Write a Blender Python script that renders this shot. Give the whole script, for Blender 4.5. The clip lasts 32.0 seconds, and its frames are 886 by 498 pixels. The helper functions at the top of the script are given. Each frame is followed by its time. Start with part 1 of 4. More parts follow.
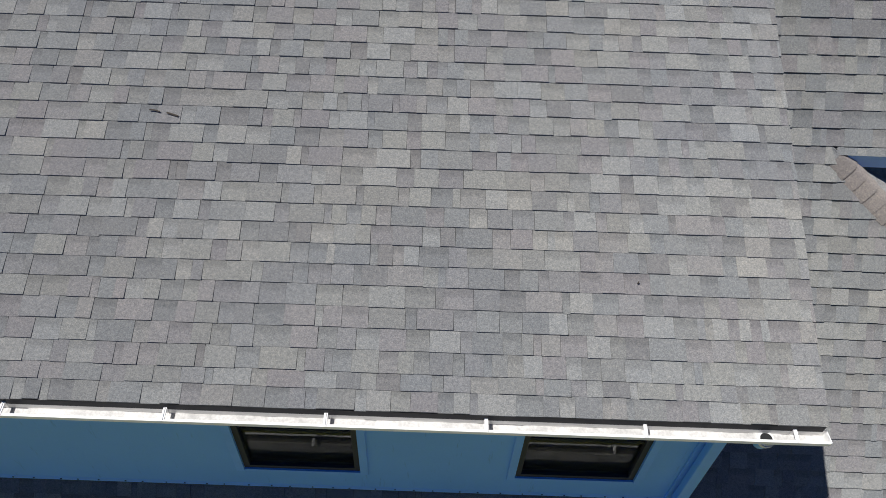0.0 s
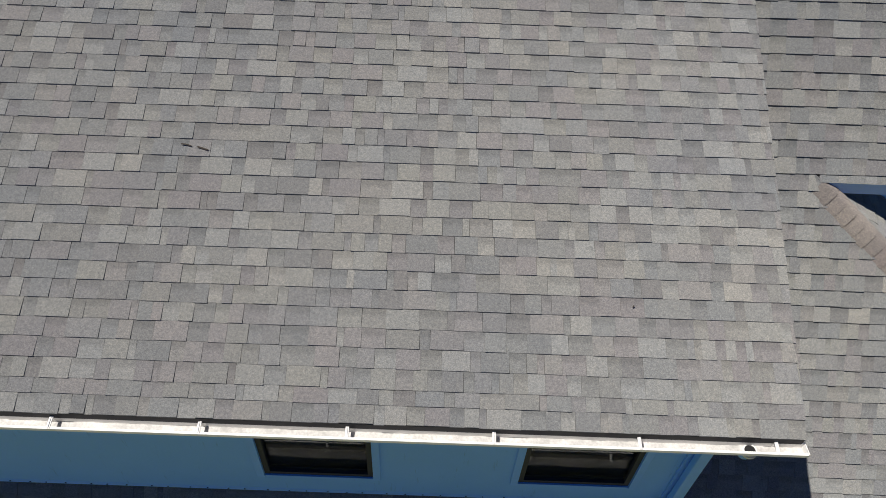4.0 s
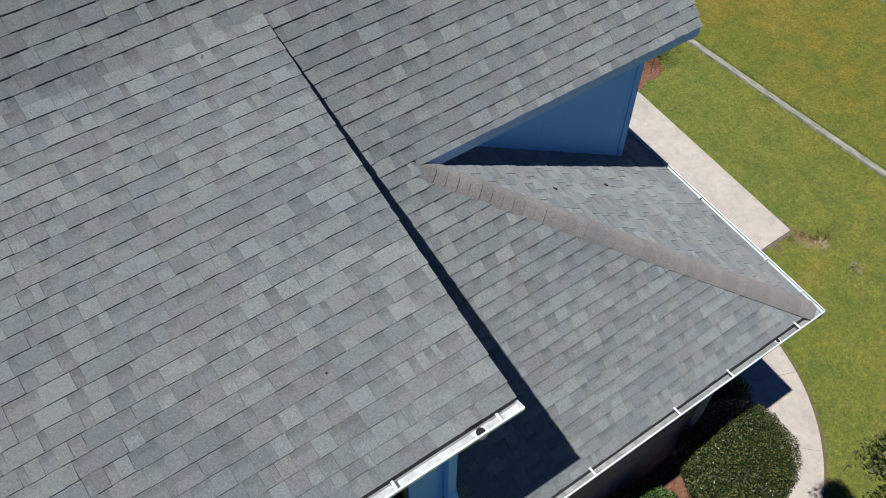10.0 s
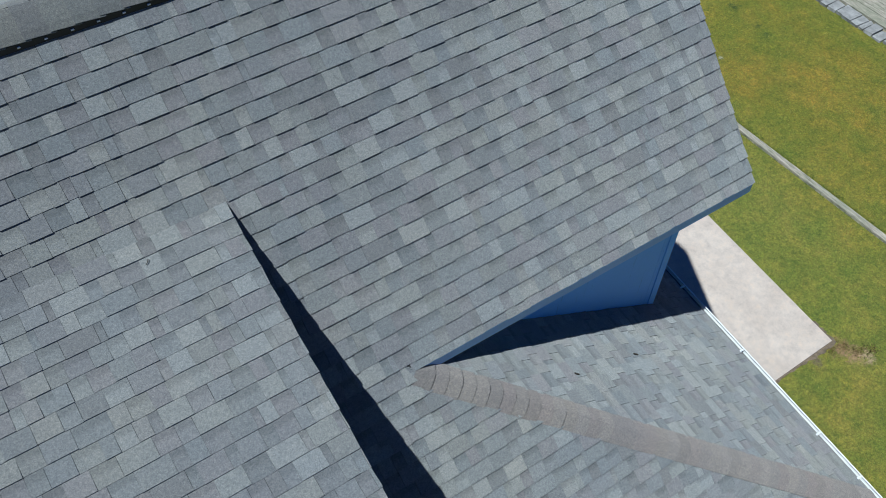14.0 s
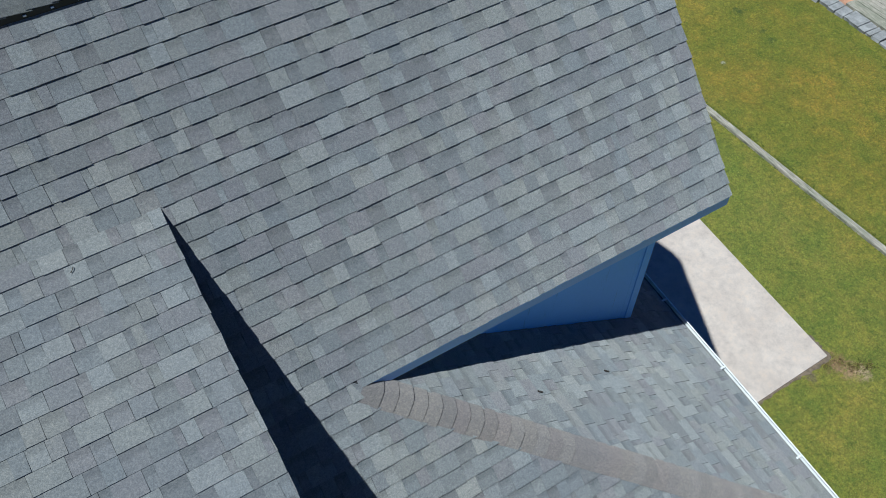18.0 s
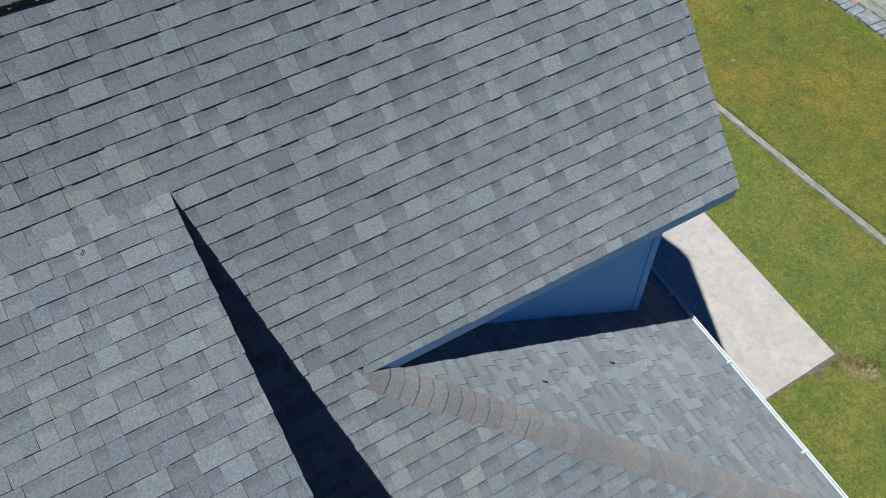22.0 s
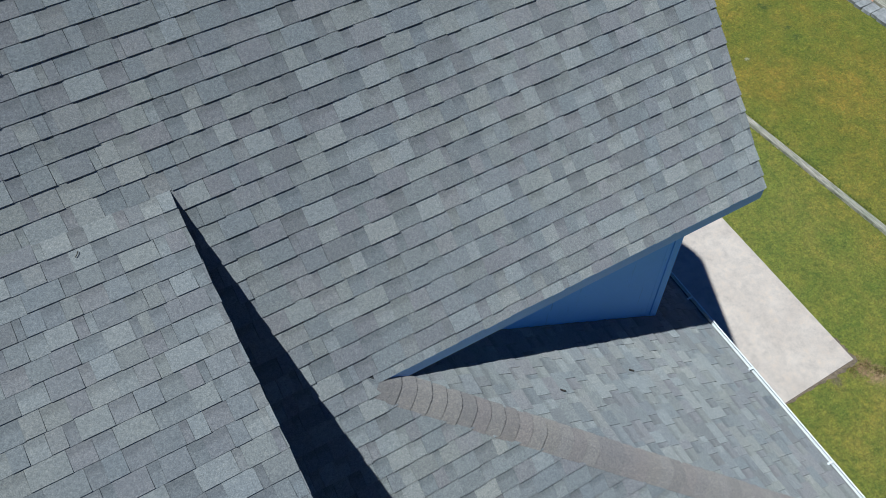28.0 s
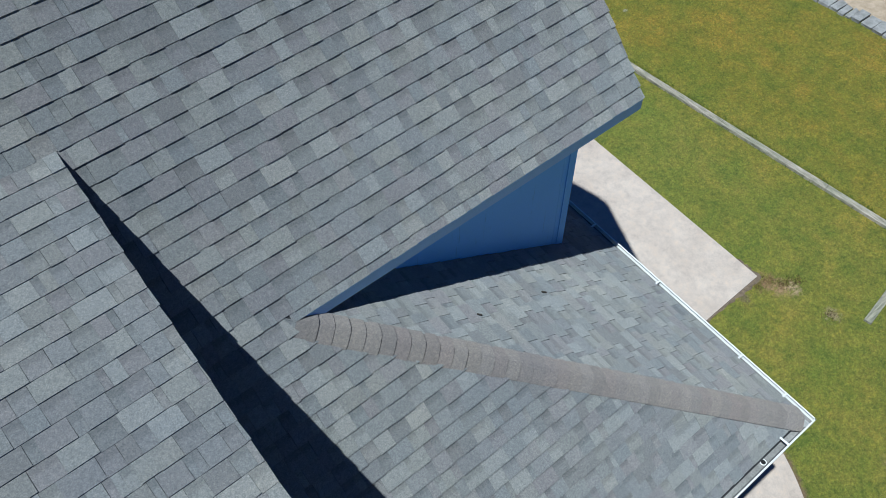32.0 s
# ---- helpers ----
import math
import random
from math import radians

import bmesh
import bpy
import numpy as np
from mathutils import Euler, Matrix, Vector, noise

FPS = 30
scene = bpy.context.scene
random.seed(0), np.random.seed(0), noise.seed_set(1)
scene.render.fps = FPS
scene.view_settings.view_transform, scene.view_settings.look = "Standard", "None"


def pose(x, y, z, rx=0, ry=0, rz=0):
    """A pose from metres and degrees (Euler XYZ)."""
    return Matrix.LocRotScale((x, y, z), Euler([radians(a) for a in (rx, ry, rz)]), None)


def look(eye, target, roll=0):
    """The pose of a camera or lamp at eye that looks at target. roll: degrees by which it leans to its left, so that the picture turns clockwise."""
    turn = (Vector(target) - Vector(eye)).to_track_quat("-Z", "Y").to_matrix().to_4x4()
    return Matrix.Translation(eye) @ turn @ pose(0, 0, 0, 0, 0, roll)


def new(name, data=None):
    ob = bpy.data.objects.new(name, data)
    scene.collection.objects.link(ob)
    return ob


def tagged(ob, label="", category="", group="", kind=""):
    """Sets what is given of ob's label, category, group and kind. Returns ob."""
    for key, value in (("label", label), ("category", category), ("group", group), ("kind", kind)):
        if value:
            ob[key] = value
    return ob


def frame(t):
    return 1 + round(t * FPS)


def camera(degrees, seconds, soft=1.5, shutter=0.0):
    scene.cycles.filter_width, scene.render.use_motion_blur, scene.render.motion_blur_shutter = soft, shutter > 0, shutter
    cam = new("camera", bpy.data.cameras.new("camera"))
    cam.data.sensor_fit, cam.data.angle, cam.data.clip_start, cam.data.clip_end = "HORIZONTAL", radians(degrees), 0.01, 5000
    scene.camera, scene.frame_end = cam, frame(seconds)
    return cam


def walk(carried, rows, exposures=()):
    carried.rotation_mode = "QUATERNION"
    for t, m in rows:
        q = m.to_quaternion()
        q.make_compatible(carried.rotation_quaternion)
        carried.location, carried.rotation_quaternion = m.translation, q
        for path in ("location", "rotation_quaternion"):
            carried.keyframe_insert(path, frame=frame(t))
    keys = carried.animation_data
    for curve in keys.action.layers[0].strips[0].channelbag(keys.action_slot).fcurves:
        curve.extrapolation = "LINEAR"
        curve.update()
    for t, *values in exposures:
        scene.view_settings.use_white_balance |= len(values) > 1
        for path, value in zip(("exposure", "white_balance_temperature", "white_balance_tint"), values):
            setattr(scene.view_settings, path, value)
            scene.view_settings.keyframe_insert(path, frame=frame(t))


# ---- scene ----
cam = camera(55.6, 32.0, soft=0.5)
PATH = [
    (0, (-2.306, -2.126, 10.375), (-2.28, -0.898, 8.797), 3.1),
    (0.5, (-2.256, -2.155, 10.275), (-2.234, -0.926, 8.697), 2.9),
    (1, (-2.237, -2.186, 10.248), (-2.216, -0.957, 8.67), 2.8),
    (1.5, (-2.205, -2.223, 10.278), (-2.179, -0.995, 8.699), 3.1),
    (2, (-2.2, -2.277, 10.308), (-2.178, -1.049, 8.73), 2.9),
    (2.5, (-2.283, -2.349, 10.528), (-2.261, -1.122, 8.949), 2.9),
    (3, (-2.363, -2.402, 10.621), (-2.333, -1.177, 9.04), 3.2),
    (3.5, (-2.414, -2.333, 10.735), (-2.383, -1.108, 9.154), 3.3),
    (5.5, (-2.41, -2.14, 10.934), (-2.359, -0.92, 9.35), 4.4),
    (6, (-2.343, -2.135, 10.945), (-2.295, -0.91, 9.365), 4.2),
    (6.3, (-2.258, -2.149, 10.966), (-2.173, -0.923, 9.388), 2.6),
    (6.5, (-2.19, -2.154, 10.943), (-1.992, -0.935, 9.37), 1.5),
    (6.7, (-2.182, -2.141, 10.909), (-1.861, -0.948, 9.336), 1.2),
    (7, (-2.177, -2.134, 10.909), (-1.665, -1.015, 9.333), 0.6),
    (7.2, (-2.218, -2.129, 10.907), (-1.638, -1.038, 9.334), 0.3),
    (7.5, (-2.229, -2.071, 10.928), (-1.607, -1.01, 9.351), 0.6),
    (8, (-2.245, -2.039, 11.002), (-1.582, -1.001, 9.426), 0.4),
    (8.5, (-2.244, -2.064, 11.102), (-1.526, -1.062, 9.527), 0.3),
    (9, (-2.242, -2.095, 11.231), (-1.524, -1.095, 9.654), 0.6),
    (9.5, (-2.164, -2.064, 11.295), (-1.446, -1.063, 9.72), 0.7),
    (10, (-2.065, -1.921, 11.306), (-1.351, -0.917, 9.731), 0.7),
    (10.5, (-2.039, -1.705, 11.303), (-1.326, -0.701, 9.728), 1.0),
    (11, (-1.983, -1.509, 11.299), (-1.272, -0.501, 9.725), 1.0),
    (11.5, (-1.842, -1.303, 11.286), (-1.136, -0.29, 9.712), 1.0),
    (12, (-1.64, -1.059, 11.295), (-0.939, -0.043, 9.721), 0.9),
    (12.5, (-1.428, -0.851, 11.331), (-0.73, 0.17, 9.76), 0.9),
    (13, (-1.229, -0.661, 11.345), (-0.532, 0.366, 9.776), 0.9),
    (13.5, (-1.022, -0.459, 11.335), (-0.327, 0.571, 9.768), 1.0),
    (14, (-0.828, -0.289, 11.293), (-0.135, 0.746, 9.729), 1.0),
    (14.5, (-0.591, -0.143, 11.232), (0.101, 0.893, 9.667), 1.1),
    (15, (-0.415, -0.181, 11.194), (0.274, 0.857, 9.63), 1.1),
    (15.5, (-0.291, -0.27, 11.21), (0.396, 0.772, 9.646), 1.1),
    (17.5, (-0.291, -0.338, 11.137), (0.381, 0.71, 9.571), 1.1),
    (18, (-0.319, -0.314, 11.12), (0.348, 0.737, 9.555), 1.0),
    (18.5, (-0.396, -0.291, 11.098), (0.27, 0.763, 9.534), 1.0),
    (19, (-0.428, -0.248, 11.04), (0.235, 0.806, 9.475), 1.0),
    (19.5, (-0.404, -0.24, 11.026), (0.256, 0.815, 9.46), 1.1),
    (20, (-0.366, -0.275, 11.053), (0.291, 0.78, 9.486), 1.1),
    (20.5, (-0.31, -0.354, 11.067), (0.346, 0.702, 9.5), 1.1),
    (21, (-0.289, -0.388, 11.096), (0.366, 0.672, 9.532), 0.9),
    (21.5, (-0.294, -0.389, 11.126), (0.358, 0.673, 9.561), 0.8),
    (22, (-0.348, -0.392, 11.092), (0.301, 0.669, 9.525), 0.8),
    (22.5, (-0.366, -0.365, 11.017), (0.282, 0.696, 9.45), 0.8),
    (23, (-0.356, -0.317, 10.983), (0.29, 0.746, 9.417), 0.8),
    (23.5, (-0.344, -0.287, 11.03), (0.302, 0.776, 9.464), 0.8),
    (24, (-0.312, -0.273, 11.103), (0.332, 0.792, 9.538), 0.7),
    (24.5, (-0.304, -0.259, 11.132), (0.339, 0.807, 9.566), 0.8),
    (25, (-0.336, -0.255, 11.107), (0.306, 0.812, 9.542), 0.7),
    (25.5, (-0.327, -0.229, 11.108), (0.315, 0.837, 9.543), 0.8),
    (27.5, (-0.392, -0.304, 10.86), (0.247, 0.761, 9.293), 0.6),
    (28, (-0.307, -0.184, 10.861), (0.334, 0.883, 9.295), 0.6),
    (28.5, (-0.257, -0.167, 10.86), (0.384, 0.904, 9.297), 0.5),
    (29, (-0.351, -0.396, 10.868), (0.29, 0.674, 9.305), 0.5),
    (29.3, (-0.406, -0.615, 10.874), (0.322, 0.391, 9.306), 0.1),
    (29.5, (-0.432, -0.734, 10.857), (0.416, 0.177, 9.292), -0.5),
    (29.7, (-0.45, -0.803, 10.827), (0.49, 0.013, 9.262), -1.0),
    (29.8, (-0.5, -0.876, 10.798), (0.467, -0.068, 9.245), -2.0),
    (30, (-0.518, -0.87, 10.8), (0.438, -0.066, 9.238), -1.3),
    (30.3, (-0.55, -0.886, 10.789), (0.297, 0.027, 9.224), -0.8),
    (30.5, (-0.566, -0.88, 10.754), (0.235, 0.071, 9.188), -0.4),
    (31, (-0.606, -0.821, 10.709), (0.191, 0.131, 9.141), -0.2),
    (31.5, (-0.612, -0.783, 10.664), (0.184, 0.175, 9.099), -0.5),
    (32, (-0.472, -0.646, 10.665), (0.32, 0.311, 9.098), -0.3),
]
EXPOSURES = [(0.0, 0.20, 6150, 10.5), (2.0, 0.18, 6500, 10.5), (6.0, 0.11, 6500, 10), (7.5, 0.05, 6260, 9), (9.0, 0.01, 5890, 7), (10.0, 0.01, 5700, 4), (11.0, 0.0, 5470, 2), (12.0, 0.0, 5340, 1), (32.0, 0.0, 5340, 1)]
SUN_STRENGTH, SKY_STRENGTH = 4.9, 0.054
walk(cam, [(t, look(eye, target, roll)) for t, eye, target, roll in PATH], EXPOSURES)

# ---- light ----
SUN = Vector((-0.435, -0.063, 1.0)).normalized()
world = bpy.data.worlds.new("sky")
scene.world = world
world.use_nodes = True
wn = world.node_tree
sky = wn.nodes.new("ShaderNodeTexSky")
sky.sky_type = "NISHITA"
sky.sun_disc = False
sky.air_density, sky.dust_density, sky.ozone_density = 0.33, 0.1, 5.0
sky.sun_elevation = math.asin(SUN.z)
sky.sun_rotation = math.atan2(SUN.x, SUN.y)
deep = wn.nodes.new("ShaderNodeMix")      # a deep blue, very clear sky
deep.data_type, deep.blend_type = "RGBA", "MULTIPLY"
deep.inputs["Factor"].default_value = 1.0
deep.inputs["B"].default_value = (0.52, 0.84, 1.34, 1)
wn.links.new(sky.outputs[0], deep.inputs["A"])
wn.links.new(deep.outputs["Result"], wn.nodes["Background"].inputs[0])
wn.nodes["Background"].inputs[1].default_value = SKY_STRENGTH
sun = new("sun", bpy.data.lights.new("sun", "SUN"))
sun.data.energy, sun.data.angle, sun.data.color = SUN_STRENGTH, radians(0.53), (1.0, 0.958, 0.872)
sun.matrix_world = look(SUN * 60, (0, 0, 0))


# ---- materials ----
def material(name, rough=0.8, metal=0.0):
    m = bpy.data.materials.new(name)
    m.use_nodes = True
    b = m.node_tree.nodes["Principled BSDF"]
    b.inputs["Roughness"].default_value, b.inputs["Metallic"].default_value = rough, metal
    return m, m.node_tree, b


def node(nt, kind, **values):
    n = nt.nodes.new(kind)
    for k, v in values.items():
        n.inputs[k.replace("_", " ")].default_value = v
    return n


def position(nt, scale=(1, 1, 1)):
    g = nt.nodes.new("ShaderNodeNewGeometry")
    mp = nt.nodes.new("ShaderNodeMapping")
    mp.inputs["Scale"].default_value = scale
    nt.links.new(g.outputs["Position"], mp.inputs["Vector"])
    return mp.outputs[0]


def ramp(nt, fac, stops, mode="LINEAR"):
    r = nt.nodes.new("ShaderNodeValToRGB")
    r.color_ramp.interpolation = mode
    e = r.color_ramp.elements
    while len(e) < len(stops):
        e.new(0.5)
    for el, (p, c) in zip(e, stops):
        el.position, el.color = p, (*c, 1) if len(c) == 3 else c
    nt.links.new(fac, r.inputs[0])
    return r.outputs[0]


def grey(v):
    return (v, v, v)


def noise_tex(nt, vec, scale, detail=4.0, rough=0.55):
    n = node(nt, "ShaderNodeTexNoise", Scale=scale, Detail=detail, Roughness=rough)
    nt.links.new(vec, n.inputs["Vector"])
    return n.outputs["Fac"]


def mixc(nt, a, b, fac, mode="MIX"):
    m = nt.nodes.new("ShaderNodeMix")
    m.data_type, m.blend_type = "RGBA", mode
    for sock, v in ((m.inputs[0], fac), (m.inputs[6], a), (m.inputs[7], b)):
        if isinstance(v, (int, float)):
            sock.default_value = v
        elif isinstance(v, tuple):
            sock.default_value = (*v, 1) if len(v) == 3 else v
        else:
            nt.links.new(v, sock)
    return m.outputs[2]


def bump(nt, b, height, strength, dist):
    n = node(nt, "ShaderNodeBump", Strength=strength, Distance=dist)
    nt.links.new(height, n.inputs["Height"])
    nt.links.new(n.outputs[0], b.inputs["Normal"])


PALETTE = [(0.0, (0.173, 0.166, 0.163)), (0.11, (0.174, 0.182, 0.185)), (0.22, (0.207, 0.194, 0.197)), (0.33, (0.189, 0.2, 0.205)), (0.44, (0.21, 0.209, 0.196)),
           (0.54, (0.205, 0.215, 0.218)), (0.64, (0.228, 0.216, 0.216)), (0.76, (0.237, 0.237, 0.218)), (0.88, (0.255, 0.262, 0.258)), (1.0, (0.277, 0.272, 0.252))]


def shingle_material(name, joined, tint=(1, 1, 1.02), shade_line=True, spread=0.8):
    m, nt, b = material(name, 0.74)
    b.inputs["Diffuse Roughness"].default_value = 1.0
    if joined:
        g = nt.nodes.new("ShaderNodeNewGeometry")
        rnd = g.outputs["Random Per Island"]
    else:
        g = nt.nodes.new("ShaderNodeObjectInfo")
        rnd = g.outputs["Random"]
    col = mixc(nt, (0.212, 0.211, 0.205), ramp(nt, rnd, PALETTE), spread)
    pos = position(nt)
    grain = noise_tex(nt, pos, 150, 3, 0.85)
    fleck = noise_tex(nt, pos, 58, 4, 0.8)
    col = mixc(nt, col, ramp(nt, grain, [(0.30, grey(0.60)), (0.5, grey(1.0)), (0.68, grey(1.42))]), 1.0, "MULTIPLY")
    col = mixc(nt, col, ramp(nt, fleck, [(0.33, (0.74, 0.75, 0.76)), (0.5, grey(1.0)), (0.67, (1.27, 1.23, 1.17))]), 1.0, "MULTIPLY")
    wide = noise_tex(nt, pos, 0.9, 5, 0.6)
    col = mixc(nt, col, ramp(nt, wide, [(0.3, (0.92, 0.93, 0.95)), (0.7, (1.07, 1.05, 1.01))]), 1.0, "MULTIPLY")
    if shade_line:
        # the darker granule band at the head of each shingle, broken by noise
        uv = nt.nodes.new("ShaderNodeUVMap")
        sep = nt.nodes.new("ShaderNodeSeparateXYZ")
        nt.links.new(uv.outputs[0], sep.inputs[0])
        add = node(nt, "ShaderNodeMath")
        add.operation = "MULTIPLY_ADD"
        nt.links.new(noise_tex(nt, pos, 60, 2), add.inputs[0])
        add.inputs[1].default_value = 0.25
        nt.links.new(sep.outputs[1], add.inputs[2])
        band = ramp(nt, add.outputs[0], [(0.62, grey(1.0)), (0.84, grey(0.80))])
        sel = ramp(nt, sep.outputs[0], [(0.0, grey(0)), (0.5, grey(1))], "CONSTANT")
        col = mixc(nt, col, band, sel, "MULTIPLY")
    col = mixc(nt, col, tint, 1.0, "MULTIPLY")
    nt.links.new(col, b.inputs["Base Color"])
    bump(nt, b, grain, 0.7, 0.004)
    return m


def plain(name, colour, rough=0.6, metal=0.0, var=0.12, scale=6.0, fine=120.0, bmp=0.15, dist=0.002):
    """Painted or coated surface with uneven tone and fine relief."""
    m, nt, b = material(name, rough, metal)
    pos = position(nt)
    a = noise_tex(nt, pos, scale, 5, 0.6)
    f = noise_tex(nt, pos, fine, 3, 0.6)
    c = mixc(nt, colour, ramp(nt, a, [(0.28, grey(1 - var)), (0.72, grey(1 + var))]), 1.0, "MULTIPLY")
    c = mixc(nt, c, ramp(nt, f, [(0.3, grey(1 - var / 2)), (0.7, grey(1 + var / 2))]), 1.0, "MULTIPLY")
    nt.links.new(c, b.inputs["Base Color"])
    bump(nt, b, f, bmp, dist)
    return m


M_SH = shingle_material("shingle_granules", False)
M_SHJ = shingle_material("shingle_granules_joined", True)
M_CAP = shingle_material("hip_cap_granules", False, (1.0, 0.885, 0.845), False, 0.42)
M_RIDGE = shingle_material("ridge_cap_granules", False, (0.88, 0.86, 0.83), False, 0.6)
M_DECK = plain("roofing_felt", (0.045, 0.045, 0.047), 0.95)


def siding_material():
    m, nt, b = material("blue_painted_siding", 0.55)
    pos = position(nt)
    c = mixc(nt, (0.21, 0.53, 1.0), ramp(nt, noise_tex(nt, pos, 1.6, 5, 0.6), [(0.28, grey(0.94)), (0.72, grey(1.0))]), 1.0, "MULTIPLY")
    # faint run-off streaks and scuffs
    run = noise_tex(nt, position(nt, (9, 9, 0.9)), 2.4, 4, 0.7)
    c = mixc(nt, c, ramp(nt, run, [(0.62, grey(1.0)), (0.70, grey(0.80))]), 1.0, "MULTIPLY")
    f = noise_tex(nt, pos, 60, 3, 0.6)
    c = mixc(nt, c, ramp(nt, f, [(0.3, grey(0.96)), (0.7, grey(1.0))]), 1.0, "MULTIPLY")
    nt.links.new(c, b.inputs["Base Color"])
    bump(nt, b, f, 0.15, 0.002)
    return m


M_WALL = siding_material()
M_TRIM = plain("pale_blue_trim_paint", (0.20, 0.50, 0.98), 0.5, var=0.05, scale=3)
M_FASCIA = plain("pale_grey_blue_paint", (0.36, 0.57, 0.91), 0.5, var=0.08, scale=3)
M_SOFFIT = plain("soffit_paint", (0.20, 0.52, 0.97), 0.6, var=0.05)
M_GUT = plain("white_aluminium", (0.80, 0.79, 0.77), 0.38, var=0.08, scale=9, fine=40)
M_FLOOR = plain("dusty_gutter_floor", (0.52, 0.505, 0.49), 0.7, var=0.3, scale=7, fine=60)
M_DUSTY = plain("silted_gutter_floor", (0.26, 0.25, 0.24), 0.85, var=0.4, scale=5, fine=60)
M_DIRT = plain("gutter_silt", (0.30, 0.29, 0.27), 0.9, var=0.5, scale=14, fine=90)
M_HOLE = plain("dark_opening", (0.012, 0.012, 0.013), 0.9)
M_FLASH = plain("drip_edge_metal", (0.022, 0.022, 0.024), 0.7)
M_VENT = plain("black_vent_plastic", (0.012, 0.012, 0.013), 0.6)
M_BRONZE = plain("dark_bronze_frame", (0.020, 0.025, 0.038), 0.6)
M_BRONZE.node_tree.nodes["Principled BSDF"].inputs["Specular IOR Level"].default_value = 0.4
M_BLIND = plain("brown_blind", (0.13, 0.095, 0.085), 0.7, var=0.3, scale=4)
M_NAIL = plain("galvanised_nail", (0.72, 0.72, 0.72), 0.5)
M_SCREEN, _nt, _b = material("insect_screen_mesh", 0.9)
_b.inputs["Base Color"].default_value = (0.012, 0.012, 0.013, 1)
_b.inputs["Alpha"].default_value = 0.2
M_MULCH = plain("red_brown_mulch", (0.27, 0.115, 0.065), 0.95, var=0.6, scale=30, fine=140, bmp=0.9, dist=0.02)


def timber_material(name, scale):
    m, nt, b = material(name, 0.9)
    pos = position(nt, scale)
    a = noise_tex(nt, pos, 3.0, 6, 0.7)
    c = ramp(nt, a, [(0.3, (0.13, 0.122, 0.095)), (0.5, (0.315, 0.295, 0.245)), (0.70, (0.52, 0.475, 0.41))])
    patch = noise_tex(nt, position(nt), 2.2, 4, 0.7)
    c = mixc(nt, c, ramp(nt, patch, [(0.35, (0.82, 0.84, 0.74)), (0.65, (1.2, 1.12, 1.08))]), 1.0, "MULTIPLY")
    nt.links.new(c, b.inputs["Base Color"])
    bump(nt, b, a, 0.6, 0.01)
    return m


M_TIMBER = timber_material("weathered_timber", (14, 1.2, 6))
M_TIMBER_X = timber_material("weathered_timber_short", (1.2, 14, 6))
M_BOARD = timber_material("grey_weathered_board", (22, 1.5, 8))
M_CLAY = plain("red_clay", (0.46, 0.24, 0.145), 0.95, var=0.35, scale=6, fine=70, bmp=0.8, dist=0.012)
M_STONE = plain("grey_stone_block", (0.30, 0.288, 0.275), 0.9, var=0.35, scale=5, fine=60, bmp=0.6, dist=0.006)
M_SOIL = plain("bare_soil", (0.17, 0.125, 0.085), 0.95, var=0.5, scale=18, fine=90, bmp=0.8, dist=0.01)
M_TWIG = plain("dark_twig", (0.05, 0.04, 0.032), 0.9)


def leaf_material(name, dark, mid, light, rough=0.42, gloss=0.25):
    m, nt, b = material(name, rough)
    g = nt.nodes.new("ShaderNodeNewGeometry")
    c = ramp(nt, g.outputs["Random Per Island"], [(0.0, dark), (0.55, mid), (1.0, light)])
    b.inputs["Specular IOR Level"].default_value = gloss
    a = noise_tex(nt, position(nt), 3.0, 3)
    c = mixc(nt, c, ramp(nt, a, [(0.3, grey(0.75)), (0.7, grey(1.25))]), 1.0, "MULTIPLY")
    nt.links.new(c, b.inputs["Base Color"])
    return m


M_LEAF = leaf_material("glossy_dark_leaf", (0.009, 0.021, 0.005), (0.027, 0.047, 0.009), (0.20, 0.165, 0.05), 0.27, 0.4)
M_LEAF2 = leaf_material("fresh_green_leaf", (0.03, 0.07, 0.015), (0.06, 0.11, 0.025), (0.14, 0.18, 0.06), 0.5)
M_LEAF3 = leaf_material("olive_leaf", (0.04, 0.055, 0.012), (0.08, 0.09, 0.02), (0.17, 0.15, 0.04), 0.5)
# Near-black: puts the shade between the leaves into the colour of the core.
M_CORE = plain("near_black_shade_core", (0.010, 0.014, 0.006), 0.95)
M_BLADE = leaf_material("grass_blade", (0.085, 0.14, 0.018), (0.17, 0.20, 0.03), (0.34, 0.31, 0.08), 0.7)
M_LONG = leaf_material("darker_grass_blade", (0.07, 0.11, 0.015), (0.13, 0.17, 0.025), (0.24, 0.24, 0.05), 0.7)
M_DRY = leaf_material("dry_grass_blade", (0.05, 0.042, 0.014), (0.14, 0.095, 0.035), (0.30, 0.21, 0.085), 0.7)


# ---- mesh helpers ----
def mesh_from(name, verts, faces, mat, uvs=None, smooth=False):
    me = bpy.data.meshes.new(name)
    me.from_pydata([tuple(v) for v in verts], [], faces)
    if uvs is not None:
        lay = me.uv_layers.new(name="UVMap")
        lay.data.foreach_set("uv", np.array([uvs[i] for f in faces for i in f], dtype=np.float32).ravel())
    me.materials.append(mat)
    if smooth:
        me.polygons.foreach_set("use_smooth", [True] * len(me.polygons))
    me.update()
    return me


